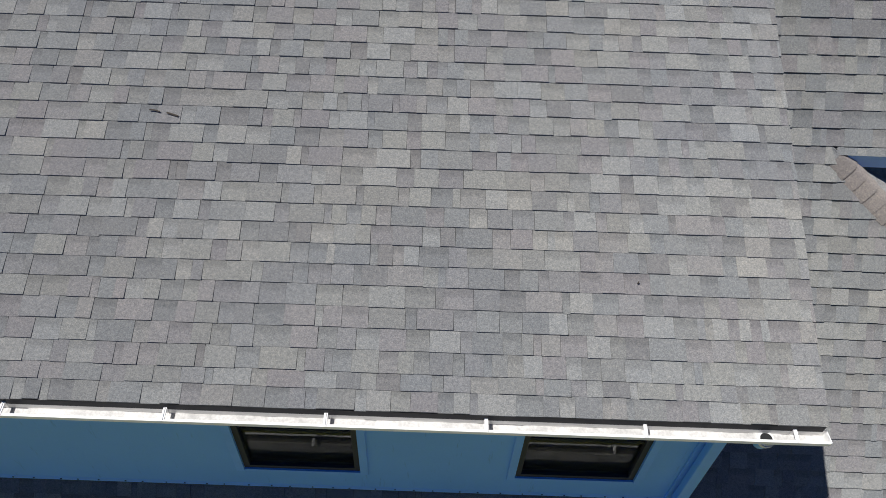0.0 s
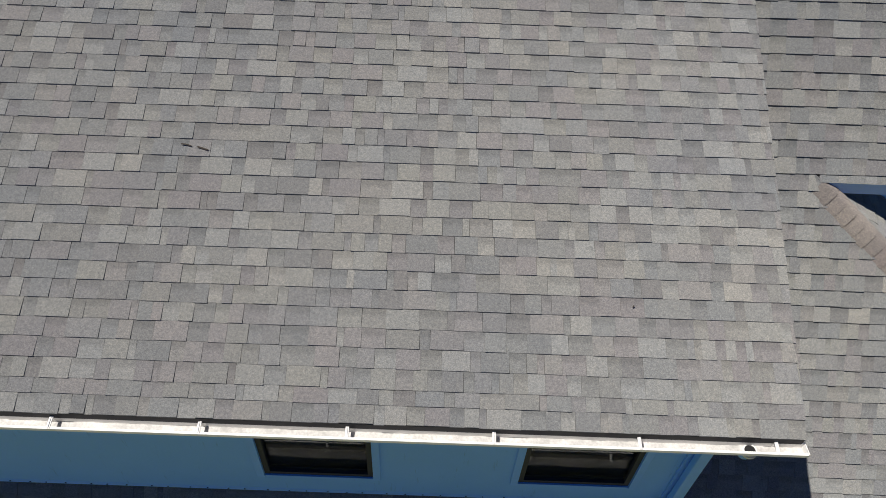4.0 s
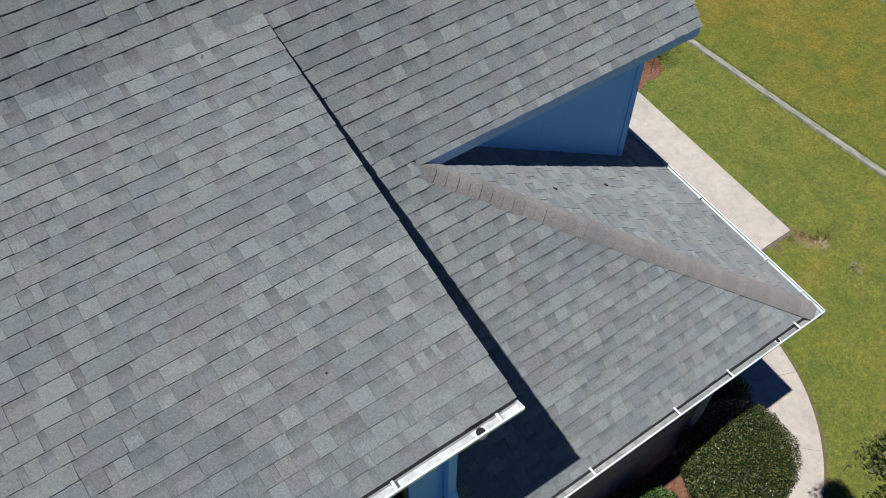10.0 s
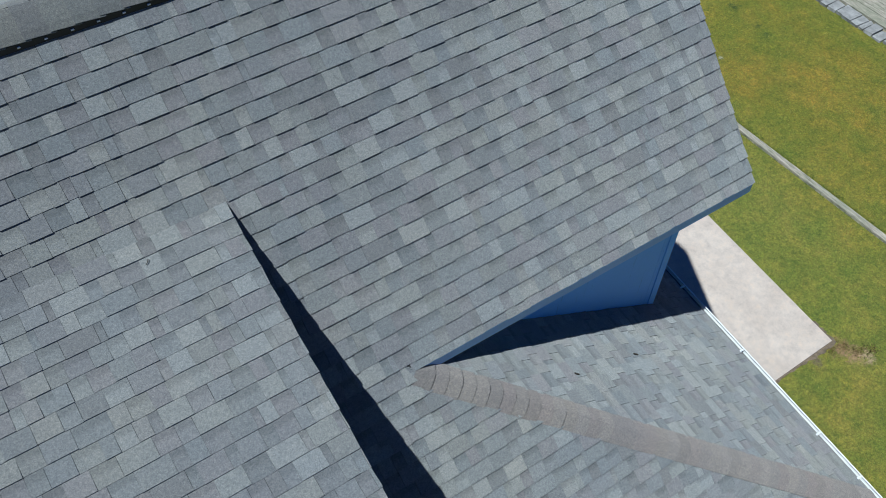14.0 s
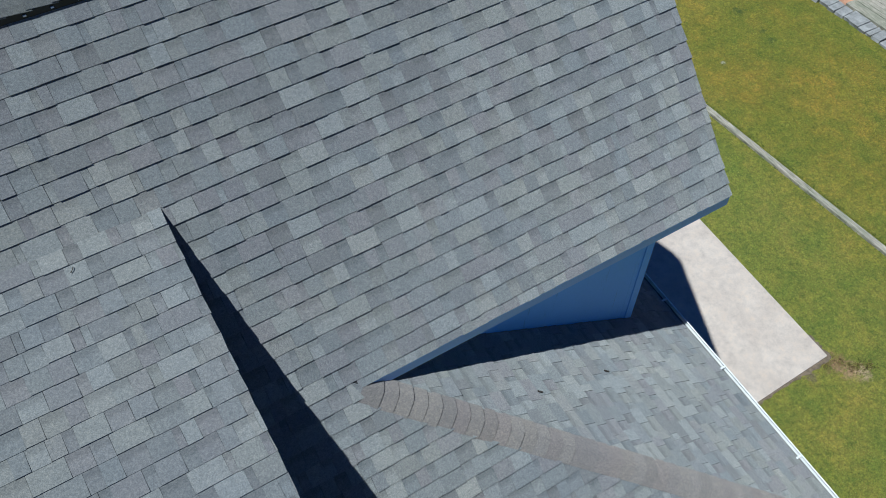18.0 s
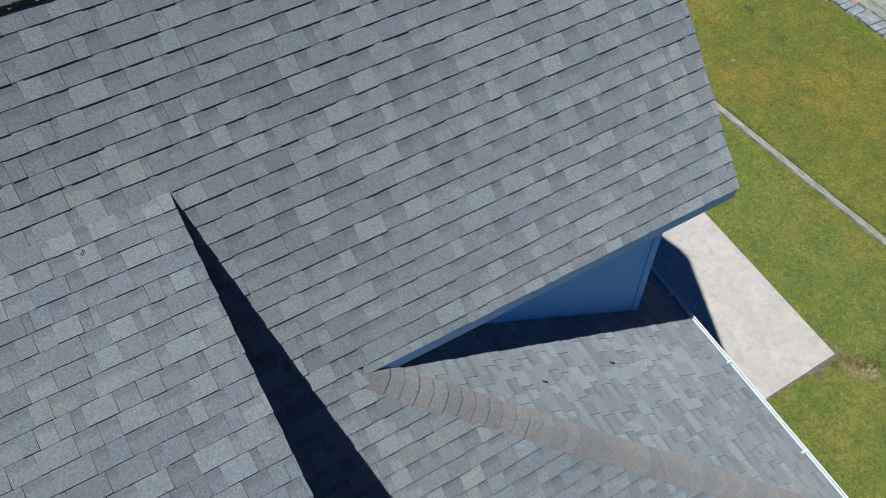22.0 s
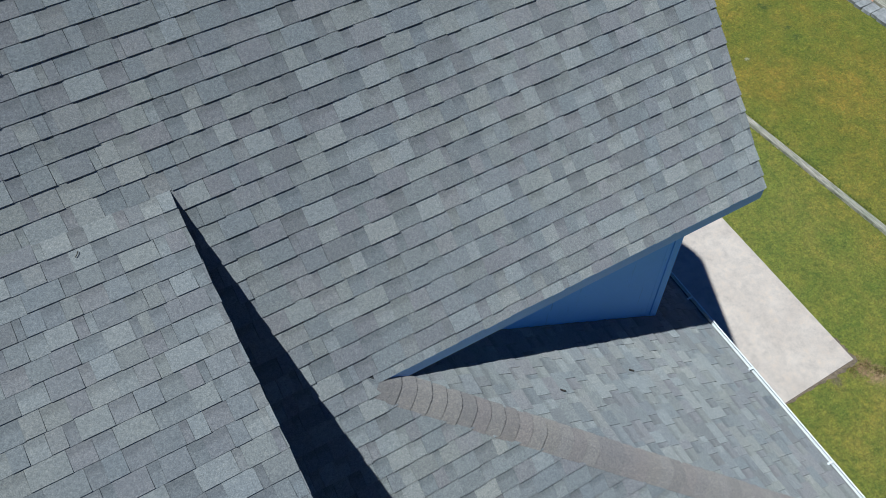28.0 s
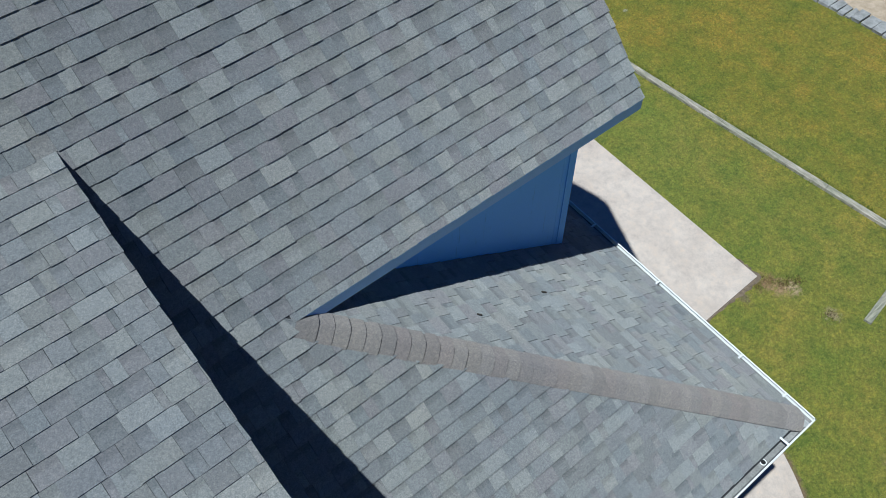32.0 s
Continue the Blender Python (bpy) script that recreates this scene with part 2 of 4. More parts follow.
def part(name, bm, mat, parent, label=""):
    """One mesh object out of a bmesh or a mesh, under a thing or a part."""
    if isinstance(bm, bmesh.types.BMesh):
        me = bpy.data.meshes.new(name)
        bm.to_mesh(me)
        bm.free()
        me.materials.append(mat)
    else:
        me = bm
    ob = new(name, me)
    ob.parent = parent
    return tagged(ob, label) if label else ob


def box_bm(lo, hi, bevel=0.0, m=None):
    bm = bmesh.new()
    bmesh.ops.create_cube(bm, size=1)
    for v in bm.verts:
        v.co = Vector([lo[i] + (v.co[i] + 0.5) * (hi[i] - lo[i]) for i in range(3)])
    if bevel:
        bmesh.ops.bevel(bm, geom=bm.edges[:], offset=bevel, segments=2, affect="EDGES", profile=0.6)
    if m is not None:
        bm.transform(m)
    return bm


def prism_bm(poly, axis, lo, hi):
    """A plan polygon (a, b) drawn out along axis from lo to hi; the two other axes keep their order."""
    bm = bmesh.new()
    rows = []
    for k in (lo, hi):
        row = []
        for a, b in poly:
            p = [a, b]
            p.insert("xyz".index(axis), k)
            row.append(bm.verts.new(p))
        rows.append(row)
    n = len(poly)
    for i in range(n):
        bm.faces.new((rows[0][i], rows[0][(i + 1) % n], rows[1][(i + 1) % n], rows[1][i]))
    bm.faces.new(rows[0][::-1])
    bm.faces.new(rows[1])
    bmesh.ops.recalc_face_normals(bm, faces=bm.faces[:])
    return bm


def tube_bm(points, radius, sides=8, squash=1.0):
    """A pipe along points; squash flattens the section."""
    bm = bmesh.new()
    rings = []
    pts = [Vector(p) for p in points]
    for i, p in enumerate(pts):
        d = (pts[min(i + 1, len(pts) - 1)] - pts[max(i - 1, 0)]).normalized()
        a = d.cross(Vector((0, 0, 1)))
        a = a.normalized() if a.length > 1e-3 else Vector((1, 0, 0))
        b = d.cross(a)
        r = radius[i] if isinstance(radius, (list, tuple)) else radius
        rings.append([bm.verts.new(p + r * (math.cos(t) * a + squash * math.sin(t) * b)) for t in [2 * math.pi * k / sides for k in range(sides)]])
    for u, v in zip(rings, rings[1:]):
        for k in range(sides):
            bm.faces.new((u[k], u[(k + 1) % sides], v[(k + 1) % sides], v[k]))
    bm.faces.new(rings[0][::-1])
    bm.faces.new(rings[-1])
    return bm


def setting(name, bm, mat, label, category):
    return tagged(part(name, bm, mat, None), label, category, kind="structure")


def empty(name, label, category, group="", kind=""):
    return tagged(new(name), label, category, group, kind)


# ---- plan ----
GROUND = -0.8
SA, SM, SN, SR = 0.28, 1.03, 0.6388, 0.42    # pitches: dormer, main slope, hip end, rear slope
EAVE_A, EAVE_M, EAVE_U = 0.06, 0.04, 2.469
ZU = 5.83                               # main slope at the upper eave
RIDGE_Y = 4.72
TOP_A = 3.635
LEFT = -7.5
SKEW = 0.055                            # the hip-end eave runs out by this much
WALL_Y, WALL_X = 2.81, 3.99             # main house wall, front and gable end
DORM_Y, DORM_X = 0.50, -0.29            # dormer wall, front and side
HIP0, HIP1 = Vector((0.80, 2.469, 5.83)), Vector((4.56, 0.02, 3.345))


def z_a(y):
    return 6.031 + SA * y


def z_m(y):
    return ZU + SM * (y - EAVE_U)


def in_n(x, y):
    """How far a plan point lies in from the hip-end eave."""
    return (4.56 - x + SKEW * y) / math.hypot(1, SKEW)


def z_n(x, y=WALL_Y):
    return 3.345 + SN * in_n(x, y)


def rake_a(y):
    return -0.012 + 0.014 * y


def rake_m(y):
    return 4.35 + 0.028 * (y - EAVE_U)


def edge_n(y):
    return 4.56 + SKEW * y


def slope_frame(origin, u, v):
    u, v = Vector(u).normalized(), Vector(v).normalized()
    n = u.cross(v)
    m = Matrix((u, v, n)).transposed().to_4x4()
    return Matrix.Translation(origin) @ m


F_A = slope_frame((0, EAVE_A, z_a(EAVE_A)), (1, 0, 0), (0, 1, SA))
F_M = slope_frame((0, EAVE_M, z_m(EAVE_M)), (1, 0, 0), (0, 1, SM))
F_N = slope_frame((edge_n(0), 0, 3.345), (SKEW, 1, 0), (-1, SKEW, SN * math.hypot(1, SKEW)))
F_R = slope_frame((0, RIDGE_Y + 2.2, z_m(RIDGE_Y) - SR * 2.2), (-1, 0, 0), (0, -1, SR))
KA, KM, KN = math.sqrt(1 + SA * SA), math.sqrt(1 + SM * SM), math.sqrt(1 + SN * SN)

# ---- roof coverings ----
EXPO = 0.1385
WIDTHS = [0.045, 0.065, 0.09, 0.11, 0.135, 0.155, 0.18, 0.215]
TABS = {}


def tab_shape(b0, b1, h0, h1, length, thick):
    """A wedge: butt from b0 to b1 at v = 0, head from h0 to h1 at v = length."""
    v = [(b0, 0, -0.002), (b1, 0, -0.002), (h1, length, -0.002), (h0, length, -0.002),
         (b0, 0, thick), (b1, 0, thick), (h1, length, 0.003), (h0, length, 0.003)]
    return v, [(0, 3, 2, 1), (4, 5, 6, 7), (0, 1, 5, 4), (1, 2, 6, 5), (3, 0, 4, 7)]


def tab_uv(kind, length):
    k = 0.25 if kind == 0 else 0.75
    t = length / EXPO
    return [(k, 0), (k, 0), (k, t), (k, t)] * 2


def lay_shingles(parent, frame_m, butts, v_top, left, right, near, seed, thin=0.0, drift=lambda v: 0.0):
    """Courses of laminated shingles up a slope: those where near() holds are pieces of their own, the rest is one mesh.
    drift: how far a course leaves the level, in metres per metre to the right."""
    rng = random.Random(seed)
    pieces = 0
    jv, jf, juv = [], [], []
    inv = parent.matrix_world.inverted()
    for r, v0 in enumerate(butts):
        step = (butts[r + 1] if r + 1 < len(butts) else v_top) - v0
        length = min(step + 0.03, v_top - v0 + 0.012)
        if length < 0.03:
            continue
        lo, hi = min(left(v0), left(v0 + length)), max(right(v0), right(v0 + length))
        u = lo - rng.uniform(0.0, 0.2)
        kind = rng.randrange(2)
        while u < hi:
            w = rng.choice(WIDTHS[2:]) if kind == 0 else rng.choice(WIDTHS[:6])
            if rng.random() < 0.15:
                w = rng.choice(WIDTHS)
            a, b = u, u + w
            u = b + (0.0022 if rng.random() < 0.42 else 0.001)
            this, kind = kind, (1 - kind if rng.random() < 0.9 else kind)
            thick = (0.0180 if this == 0 else 0.0122) + rng.choice((0, 0.0015, 0.003)) - thin
            dv = rng.gauss(0, 0.0016)
            turn = rng.gauss(0, 0.004)
            lb, lt, rb, rt = left(v0), left(v0 + length), right(v0), right(v0 + length)
            cut = a < max(lb, lt) or b > min(rb, rt)
            m = frame_m @ Matrix.Translation((a, v0 + dv + drift(v0) * a, 0)) @ Matrix.Rotation(turn + drift(v0), 4, "Z")
            if not cut and pieces < 300 and near(0.5 * (a + b), v0):
                key = (w, this, round(length, 3), thick)
                if key not in TABS:
                    vs, fs = tab_shape(0, w, 0, w, length, thick)
                    TABS[key] = mesh_from("shingle", vs, fs, M_SH, tab_uv(this, length))
                ob = new("shingle", TABS[key])
                ob.parent = parent
                ob.matrix_basis = inv @ m
                pieces += 1
                continue
            b0, b1, h0, h1 = max(a, lb), min(b, rb), max(a, lt), min(b, rt)
            if b1 - b0 < 0.004 and h1 - h0 < 0.004:
                continue
            b1, h1 = max(b1, b0), max(h1, h0)
            if b0 > rb:
                b0 = b1 = rb
            if h0 > rt:
                h0 = h1 = rt
            vs, fs = tab_shape(b0 - a, b1 - a, h0 - a, h1 - a, length, thick)
            k = len(jv)
            jv += [m @ Vector(p) for p in vs]
            jf += [tuple(i + k for i in f) for f in fs]
            juv += tab_uv(this, length)
    ob = part("shingle_field", mesh_from("shingle_field", jv, jf, M_SHJ, juv), None, parent)
    return tagged(ob, "remaining laminated grey asphalt shingles", kind="stuff")


def deck(name, corners, thick, label):
    """A roof deck: the polygon's top, drawn down by thick."""
    bm = bmesh.new()
    top = [bm.verts.new(c) for c in corners]
    low = [bm.verts.new(Vector(c) - Vector((0, 0, thick))) for c in corners]
    n = len(top)
    bm.faces.new(top)
    bm.faces.new(low[::-1])
    for i in range(n):
        bm.faces.new((top[i], low[i], low[(i + 1) % n], top[(i + 1) % n]))
    bmesh.ops.recalc_face_normals(bm, faces=bm.faces[:])
    return setting(name, bm, M_DECK, label, "roof")


D = 0.006
roof_main = deck("roof_main", [(LEFT, EAVE_M + 0.02, z_m(EAVE_M + 0.02) - D), (HIP1.x - 0.06, EAVE_M + 0.02, z_m(EAVE_M + 0.02) - D), (HIP0.x, EAVE_U + 0.015, z_m(EAVE_U + 0.015) - D),
                               (rake_m(EAVE_U) - 0.015, EAVE_U + 0.015, z_m(EAVE_U + 0.015) - D), (rake_m(RIDGE_Y) - 0.015, RIDGE_Y, z_m(RIDGE_Y) - D), (LEFT, RIDGE_Y, z_m(RIDGE_Y) - D)], 0.05,
                 "steep main roof slope in weathered grey laminated asphalt shingles")
roof_dormer = deck("roof_dormer", [(LEFT, EAVE_A + 0.02, z_a(EAVE_A + 0.02) - D), (rake_a(EAVE_A) - 0.015, EAVE_A + 0.02, z_a(EAVE_A + 0.02) - D), (rake_a(TOP_A) - 0.015, TOP_A, z_a(TOP_A) - D), (LEFT, TOP_A, z_a(TOP_A) - D)], 0.05,
                   "low-pitched shed dormer roof in grey laminated asphalt shingles")
roof_hip = deck("roof_hip_end", [(edge_n(0) - 0.03, 0.02, z_n(edge_n(0) - 0.03, 0.02) - D), (edge_n(5.5) - 0.03, 5.5, z_n(edge_n(5.5) - 0.03, 5.5) - D), (WALL_X, 5.5, z_n(WALL_X, 5.5) - D), (WALL_X, WALL_Y, z_n(WALL_X) - D),
                                  (0.9, WALL_Y, z_n(0.9) - D), (HIP0.x, EAVE_U, z_n(HIP0.x, EAVE_U) - D)], 0.05,
                "lower hip-end roof slope in grey asphalt shingles below the gable wall")
roof_rear = deck("roof_rear", [(LEFT, RIDGE_Y, z_m(RIDGE_Y) - D), (rake_m(RIDGE_Y) - 0.015, RIDGE_Y, z_m(RIDGE_Y) - D), (rake_m(RIDGE_Y) - 0.015, 7.2, z_m(RIDGE_Y) - SR * (7.2 - RIDGE_Y) - D), (LEFT, 7.2, z_m(RIDGE_Y) - SR * (7.2 - RIDGE_Y) - D)], 0.05,
                 "rear roof slope in grey asphalt shingles behind the ridge")


def hip_u(v):
    """Along the main slope: where the hip cuts a course."""
    y = EAVE_M + v / KM
    k = (y - HIP1.y) / (HIP0.y - HIP1.y)
    return HIP1.x + k * (HIP0.x - HIP1.x)


def courses(start, expo, stop, first=()):
    """The butt lines of a slope: the odd ones at the eave, then even steps."""
    out = [*first]
    while start < stop:
        out.append(start)
        start += expo
    return out


V_U = (EAVE_U - EAVE_M) * KM


N_TOP = in_n(HIP0.x, HIP0.y)


def along_n(x, y):
    return (SKEW * (x - 4.56) + y) / math.hypot(1, SKEW)


def hip_y(v):
    """Along the hip end: where the hip cuts a course."""
    a, b = along_n(HIP1.x, HIP1.y), along_n(HIP0.x, HIP0.y)
    return a + (b - a) * v / KN / N_TOP


def wall_n(v):
    """Along the hip end: where a course meets the wall, or runs on past its corner."""
    return (WALL_Y - 0.004) * math.hypot(1, SKEW) - SKEW * v / KN if v / KN > in_n(WALL_X, WALL_Y) else 5.4


lay_shingles(roof_main, F_M, [0.0] + [2.867 - 0.1368 * k for k in range(20, 0, -1)] + [2.867 + 0.1373 * k for k in range(5)], 3.5535, lambda v: -0.4 if v > 0.8 else LEFT, hip_u, lambda u, v: 0.0 < u and 0.6 < v, 11)
lay_shingles(roof_main, F_M, [V_U], 3.575, lambda v: HIP0.x - 0.03, lambda v: rake_m(EAVE_U), lambda u, v: u > 1.0, 16, 0.004)
lay_shingles(roof_main, F_M, courses(3.5441, 0.1363, (RIDGE_Y - 0.14 - EAVE_M) * KM), (RIDGE_Y - 0.12 - EAVE_M) * KM,
             lambda v: LEFT if v > (TOP_A - 0.13 - EAVE_M) * KM else -0.35, lambda v: rake_m(EAVE_M + v / KM) + 0.004 * math.sin(57 * v), lambda u, v: 0.6 < u < 3.4 and v > 3.52, 12, 0.002,
             lambda v: 0.0115 + 0.0095 * min(1.0, max(0.0, (v - 4.4) / 0.6)))
lay_shingles(roof_dormer, F_A, [0.0, 0.121] + courses(0.219, 0.1348, (TOP_A - EAVE_A) * KA - 0.02), (TOP_A - EAVE_A) * KA, lambda v: LEFT, lambda v: rake_a(EAVE_A + v / KA) + 0.004 * math.sin(61 * v), lambda u, v: u > -3.2 and 0.7 < v < 3.0, 13, 0.0032, lambda v: 0.0066 * min(1.0, max(0.0, v - 0.3)))
lay_shingles(roof_hip, F_N, courses(0.042 + EXPO, EXPO, (N_TOP - 0.06) * KN, [0.0]), (N_TOP - 0.04) * KN, hip_y, wall_n, lambda u, v: u < 2.8, 14, 0.0045)
KR = math.sqrt(1 + SR * SR)
lay_shingles(roof_rear, F_R, courses(0.9, EXPO, 2.2 * KR - 0.14), 2.2 * KR - 0.12, lambda v: -rake_m(RIDGE_Y), lambda v: -LEFT - 1, lambda u, v: False, 15)


def cap_profile(a, b, half=0.15, bend=0.035):
    """A cap shingle bent over an edge: a and b are the two ways down the sides, the edge runs along +x of the piece."""
    a, b = Vector(a).normalized(), Vector(b).normalized()
    up = -(a + b).normalized()
    prof = []
    for i in range(-5, 6):
        s = i / 5
        d = (a if s < 0 else b) * half * abs(s)
        r = max(0.0, 1 - abs(s) * half / bend) ** 2 * bend * 0.22
        prof.append(d - up * r)
    return prof, up


def lay_caps(parent, start, stop, down_a, down_b, mat, expo, half, name="hip_cap", lift=0.0, base=0.010, rise=0.010):
    """Cap pieces from the low end to the high end of an edge."""
    start, stop = Vector(start), Vector(stop)
    way = (stop - start).normalized()
    n = int((stop - start).length / expo)
    prof, up = cap_profile(down_a, down_b, half)
    verts, faces = [], []
    m = len(prof)
    length = expo + 0.04
    # the butt is proud, the head tucks under the next piece; the butt bows as the bent sheet does
    for along, top in ((0.0, base + rise), (length, base - 0.003)):
        for lower in (False, True):
            for i, p in enumerate(prof):
                s = (i - (m - 1) / 2) / ((m - 1) / 2)
                bow = -0.002 * s * s
                verts.append(p - up * ((0.020 if s < 0 else 0.014) * s ** 6) + up * ((top if not lower else top - 0.009 + 0.005 * s ** 4) + lift) + way * (along - bow))
    for i in range(m - 1):
        faces += [(i, i + 1, 2 * m + i + 1, 2 * m + i), (m + i + 1, m + i, 3 * m + i, 3 * m + i + 1), (i, m + i, m + i + 1, i + 1)]
    faces += [(0, 2 * m, 3 * m, m), (m - 1, 2 * m - 1, 4 * m - 1, 3 * m - 1)]
    me = mesh_from(name, verts, faces, mat, [(0.25, 0.3)] * len(verts))
    rng = random.Random(5)
    for k in range(n + 1):
        ob = new(name, me)
        ob.parent = parent
        ob.location = start + way * (k * expo) + up * rng.uniform(-0.001, 0.001)
        ob.rotation_euler = (rng.gauss(0, 0.004), rng.gauss(0, 0.003), rng.gauss(0, 0.006))


hip_way = (HIP0 - HIP1).normalized()
n_m, n_n = Vector((0, -SM, 1)).normalized(), Vector((SN, -SN * SKEW, 1)).normalized()
down_m = n_m.cross(hip_way)
down_m = down_m if down_m.z < 0 else -down_m
down_n = n_n.cross(hip_way)
down_n = down_n if down_n.z < 0 else -down_n
lay_caps(roof_hip, HIP1 + hip_way * 0.025, HIP0 - hip_way * 0.13, down_m, down_n, M_CAP, 0.1208, 0.142, base=0.023, rise=0.008)

# ridge vent and ridge caps
ridge_vent = empty("ridge_vent", "black plastic ridge vent under grey cap shingles along the ridge", "roof vent")
zr = z_m(RIDGE_Y)
for sgn, s in ((-1, SM), (1, SR)):
    y0, y1, z0 = RIDGE_Y + sgn * 0.145, RIDGE_Y, zr - 0.145 * s
    prof = [(y0, z0 + 0.006), (y0, z0 + 0.052), (y1, zr + 0.065), (y1, zr + 0.006)]
    part("vent_louvre", prism_bm(prof, "x", LEFT, 3.85), M_VENT, ridge_vent)
for k in range(40):
    x = 3.75 - k * 0.165
    part("vent_rivet", box_bm((x - 0.010, RIDGE_Y - 0.153, z_m(RIDGE_Y - 0.145) + 0.026), (x + 0.010, RIDGE_Y - 0.144, z_m(RIDGE_Y - 0.145) + 0.036)), M_NAIL, ridge_vent)
lay_caps(ridge_vent, (-5.0, RIDGE_Y, zr), (3.80, RIDGE_Y, zr), (0, -1, -SM * 0.9), (0, 1, -SR), M_RIDGE, 0.155, 0.205, "ridge_cap", 0.062, 0.010, 0.012)
lay_caps(ridge_vent, (3.87, RIDGE_Y, zr), (rake_m(RIDGE_Y) - 0.24, RIDGE_Y, zr), (0, -1, -SM), (0, 1, -SR), M_RIDGE, 0.133, 0.15, "ridge_cap", 0.0, 0.010, 0.010)

# ---- walls ----
def fascia(name, lo, hi, label="pale blue painted fascia board", mat=M_TRIM):
    return setting(name, box_bm(lo, hi, 0.004), mat, label, "trim")


setting("wall_main_front", box_bm((LEFT, WALL_Y, z_m(EAVE_M)), (WALL_X - 0.152, WALL_Y + 0.15, ZU - 0.02)), M_WALL, "blue painted smooth siding wall in shade under the main eave", "wall")
gable = [(WALL_Y + 0.15, GROUND), (7.0, GROUND), (7.0, z_m(RIDGE_Y) - SR * 2.28 - 0.1), (RIDGE_Y, z_m(RIDGE_Y) - 0.09), (WALL_Y, z_m(WALL_Y) - 0.09), (WALL_Y, 2.9), (WALL_Y + 0.15, 2.9)]
setting("wall_gable", prism_bm(gable, "x", WALL_X - 0.15, WALL_X), M_WALL, "blue painted gable end wall of the house", "wall")
setting("trim_corner_board", prism_bm([(WALL_X - 0.085, WALL_Y - 0.008), (WALL_X + 0.008, WALL_Y - 0.008), (WALL_X + 0.008, WALL_Y + 0.09), (WALL_X + 0.002, WALL_Y + 0.09), (WALL_X + 0.002, WALL_Y - 0.002), (WALL_X - 0.085, WALL_Y - 0.002)], "z", z_n(WALL_X) - 0.05, ZU - 0.02), M_WALL, "blue corner board on the main wall", "trim")
setting("wall_rear", box_bm((LEFT, 6.85, GROUND), (WALL_X - 0.15, 7.0, z_m(RIDGE_Y) - SR * 2.28 - 0.1)), M_WALL, "blue painted rear wall", "wall")
setting("wall_west", box_bm((LEFT, DORM_Y, GROUND), (LEFT + 0.12, 6.85, 5.9)), M_WALL, "blue painted end wall", "wall")
fascia("trim_fascia_main", (0.86, EAVE_U + 0.003, ZU - 0.125), (rake_m(EAVE_U) - 0.006, EAVE_U + 0.014, ZU - 0.004), "pale grey-blue fascia board under the main eave", M_FASCIA)
setting("soffit_main", box_bm((0.9, EAVE_U + 0.044, ZU - 0.12), (rake_m(EAVE_U) - 0.03, WALL_Y - 0.002, ZU - 0.105)), M_SOFFIT, "pale blue soffit under the main eave", "soffit")
bm = prism_bm([(EAVE_U + 0.045, ZU - 0.19), (EAVE_U + 0.045, ZU - 0.02), (RIDGE_Y, z_m(RIDGE_Y) - 0.07), (RIDGE_Y, z_m(RIDGE_Y) - 0.25)], "x", rake_m(EAVE_U) - 0.05, rake_m(EAVE_U) - 0.025)
setting("trim_rake_front", bm, M_TRIM, "pale blue rake board along the gable", "trim")
bm = prism_bm([(RIDGE_Y + 0.003, z_m(RIDGE_Y) - 0.25), (RIDGE_Y + 0.003, z_m(RIDGE_Y) - 0.07), (7.2, z_m(RIDGE_Y) - SR * (7.2 - RIDGE_Y) - 0.07), (7.2, z_m(RIDGE_Y) - SR * (7.2 - RIDGE_Y) - 0.25)], "x", rake_m(EAVE_U) - 0.05, rake_m(EAVE_U) - 0.025)
setting("trim_rake_rear", bm, M_TRIM, "pale blue rake board along the rear slope", "trim")

# dormer walls with two openings
W_SILL, W_HEAD = 4.155, 5.42
WINDOWS = [(-3.69, -2.795), (-1.60, -0.675)]


def wall_with_openings(xs, zs, holes, y0, y1):
    """One wall on a grid of xs and zs, from y0 to y1; holes are cells (i, k) left open, with their reveals."""
    bm = bmesh.new()
    v = {(i, k, s): bm.verts.new((x, y, z)) for i, x in enumerate(xs) for k, z in enumerate(zs) for s, y in enumerate((y0, y1))}
    nx, nz = len(xs) - 1, len(zs) - 1

    def solid(i, k):
        return 0 <= i < nx and 0 <= k < nz and (i, k) not in holes
    for i in range(nx):
        for k in range(nz):
            if not solid(i, k):
                continue
            for s in (0, 1):
                bm.faces.new([v[i, k, s], v[i + 1, k, s], v[i + 1, k + 1, s], v[i, k + 1, s]])
            for di, dk, a, b in ((-1, 0, (i, k), (i, k + 1)), (1, 0, (i + 1, k), (i + 1, k + 1)), (0, -1, (i, k), (i + 1, k)), (0, 1, (i, k + 1), (i + 1, k + 1))):
                if not solid(i + di, k + dk):
                    bm.faces.new([v[(*a, 0)], v[(*b, 0)], v[(*b, 1)], v[(*a, 1)]])
    bmesh.ops.recalc_face_normals(bm, faces=bm.faces[:])
    return bm


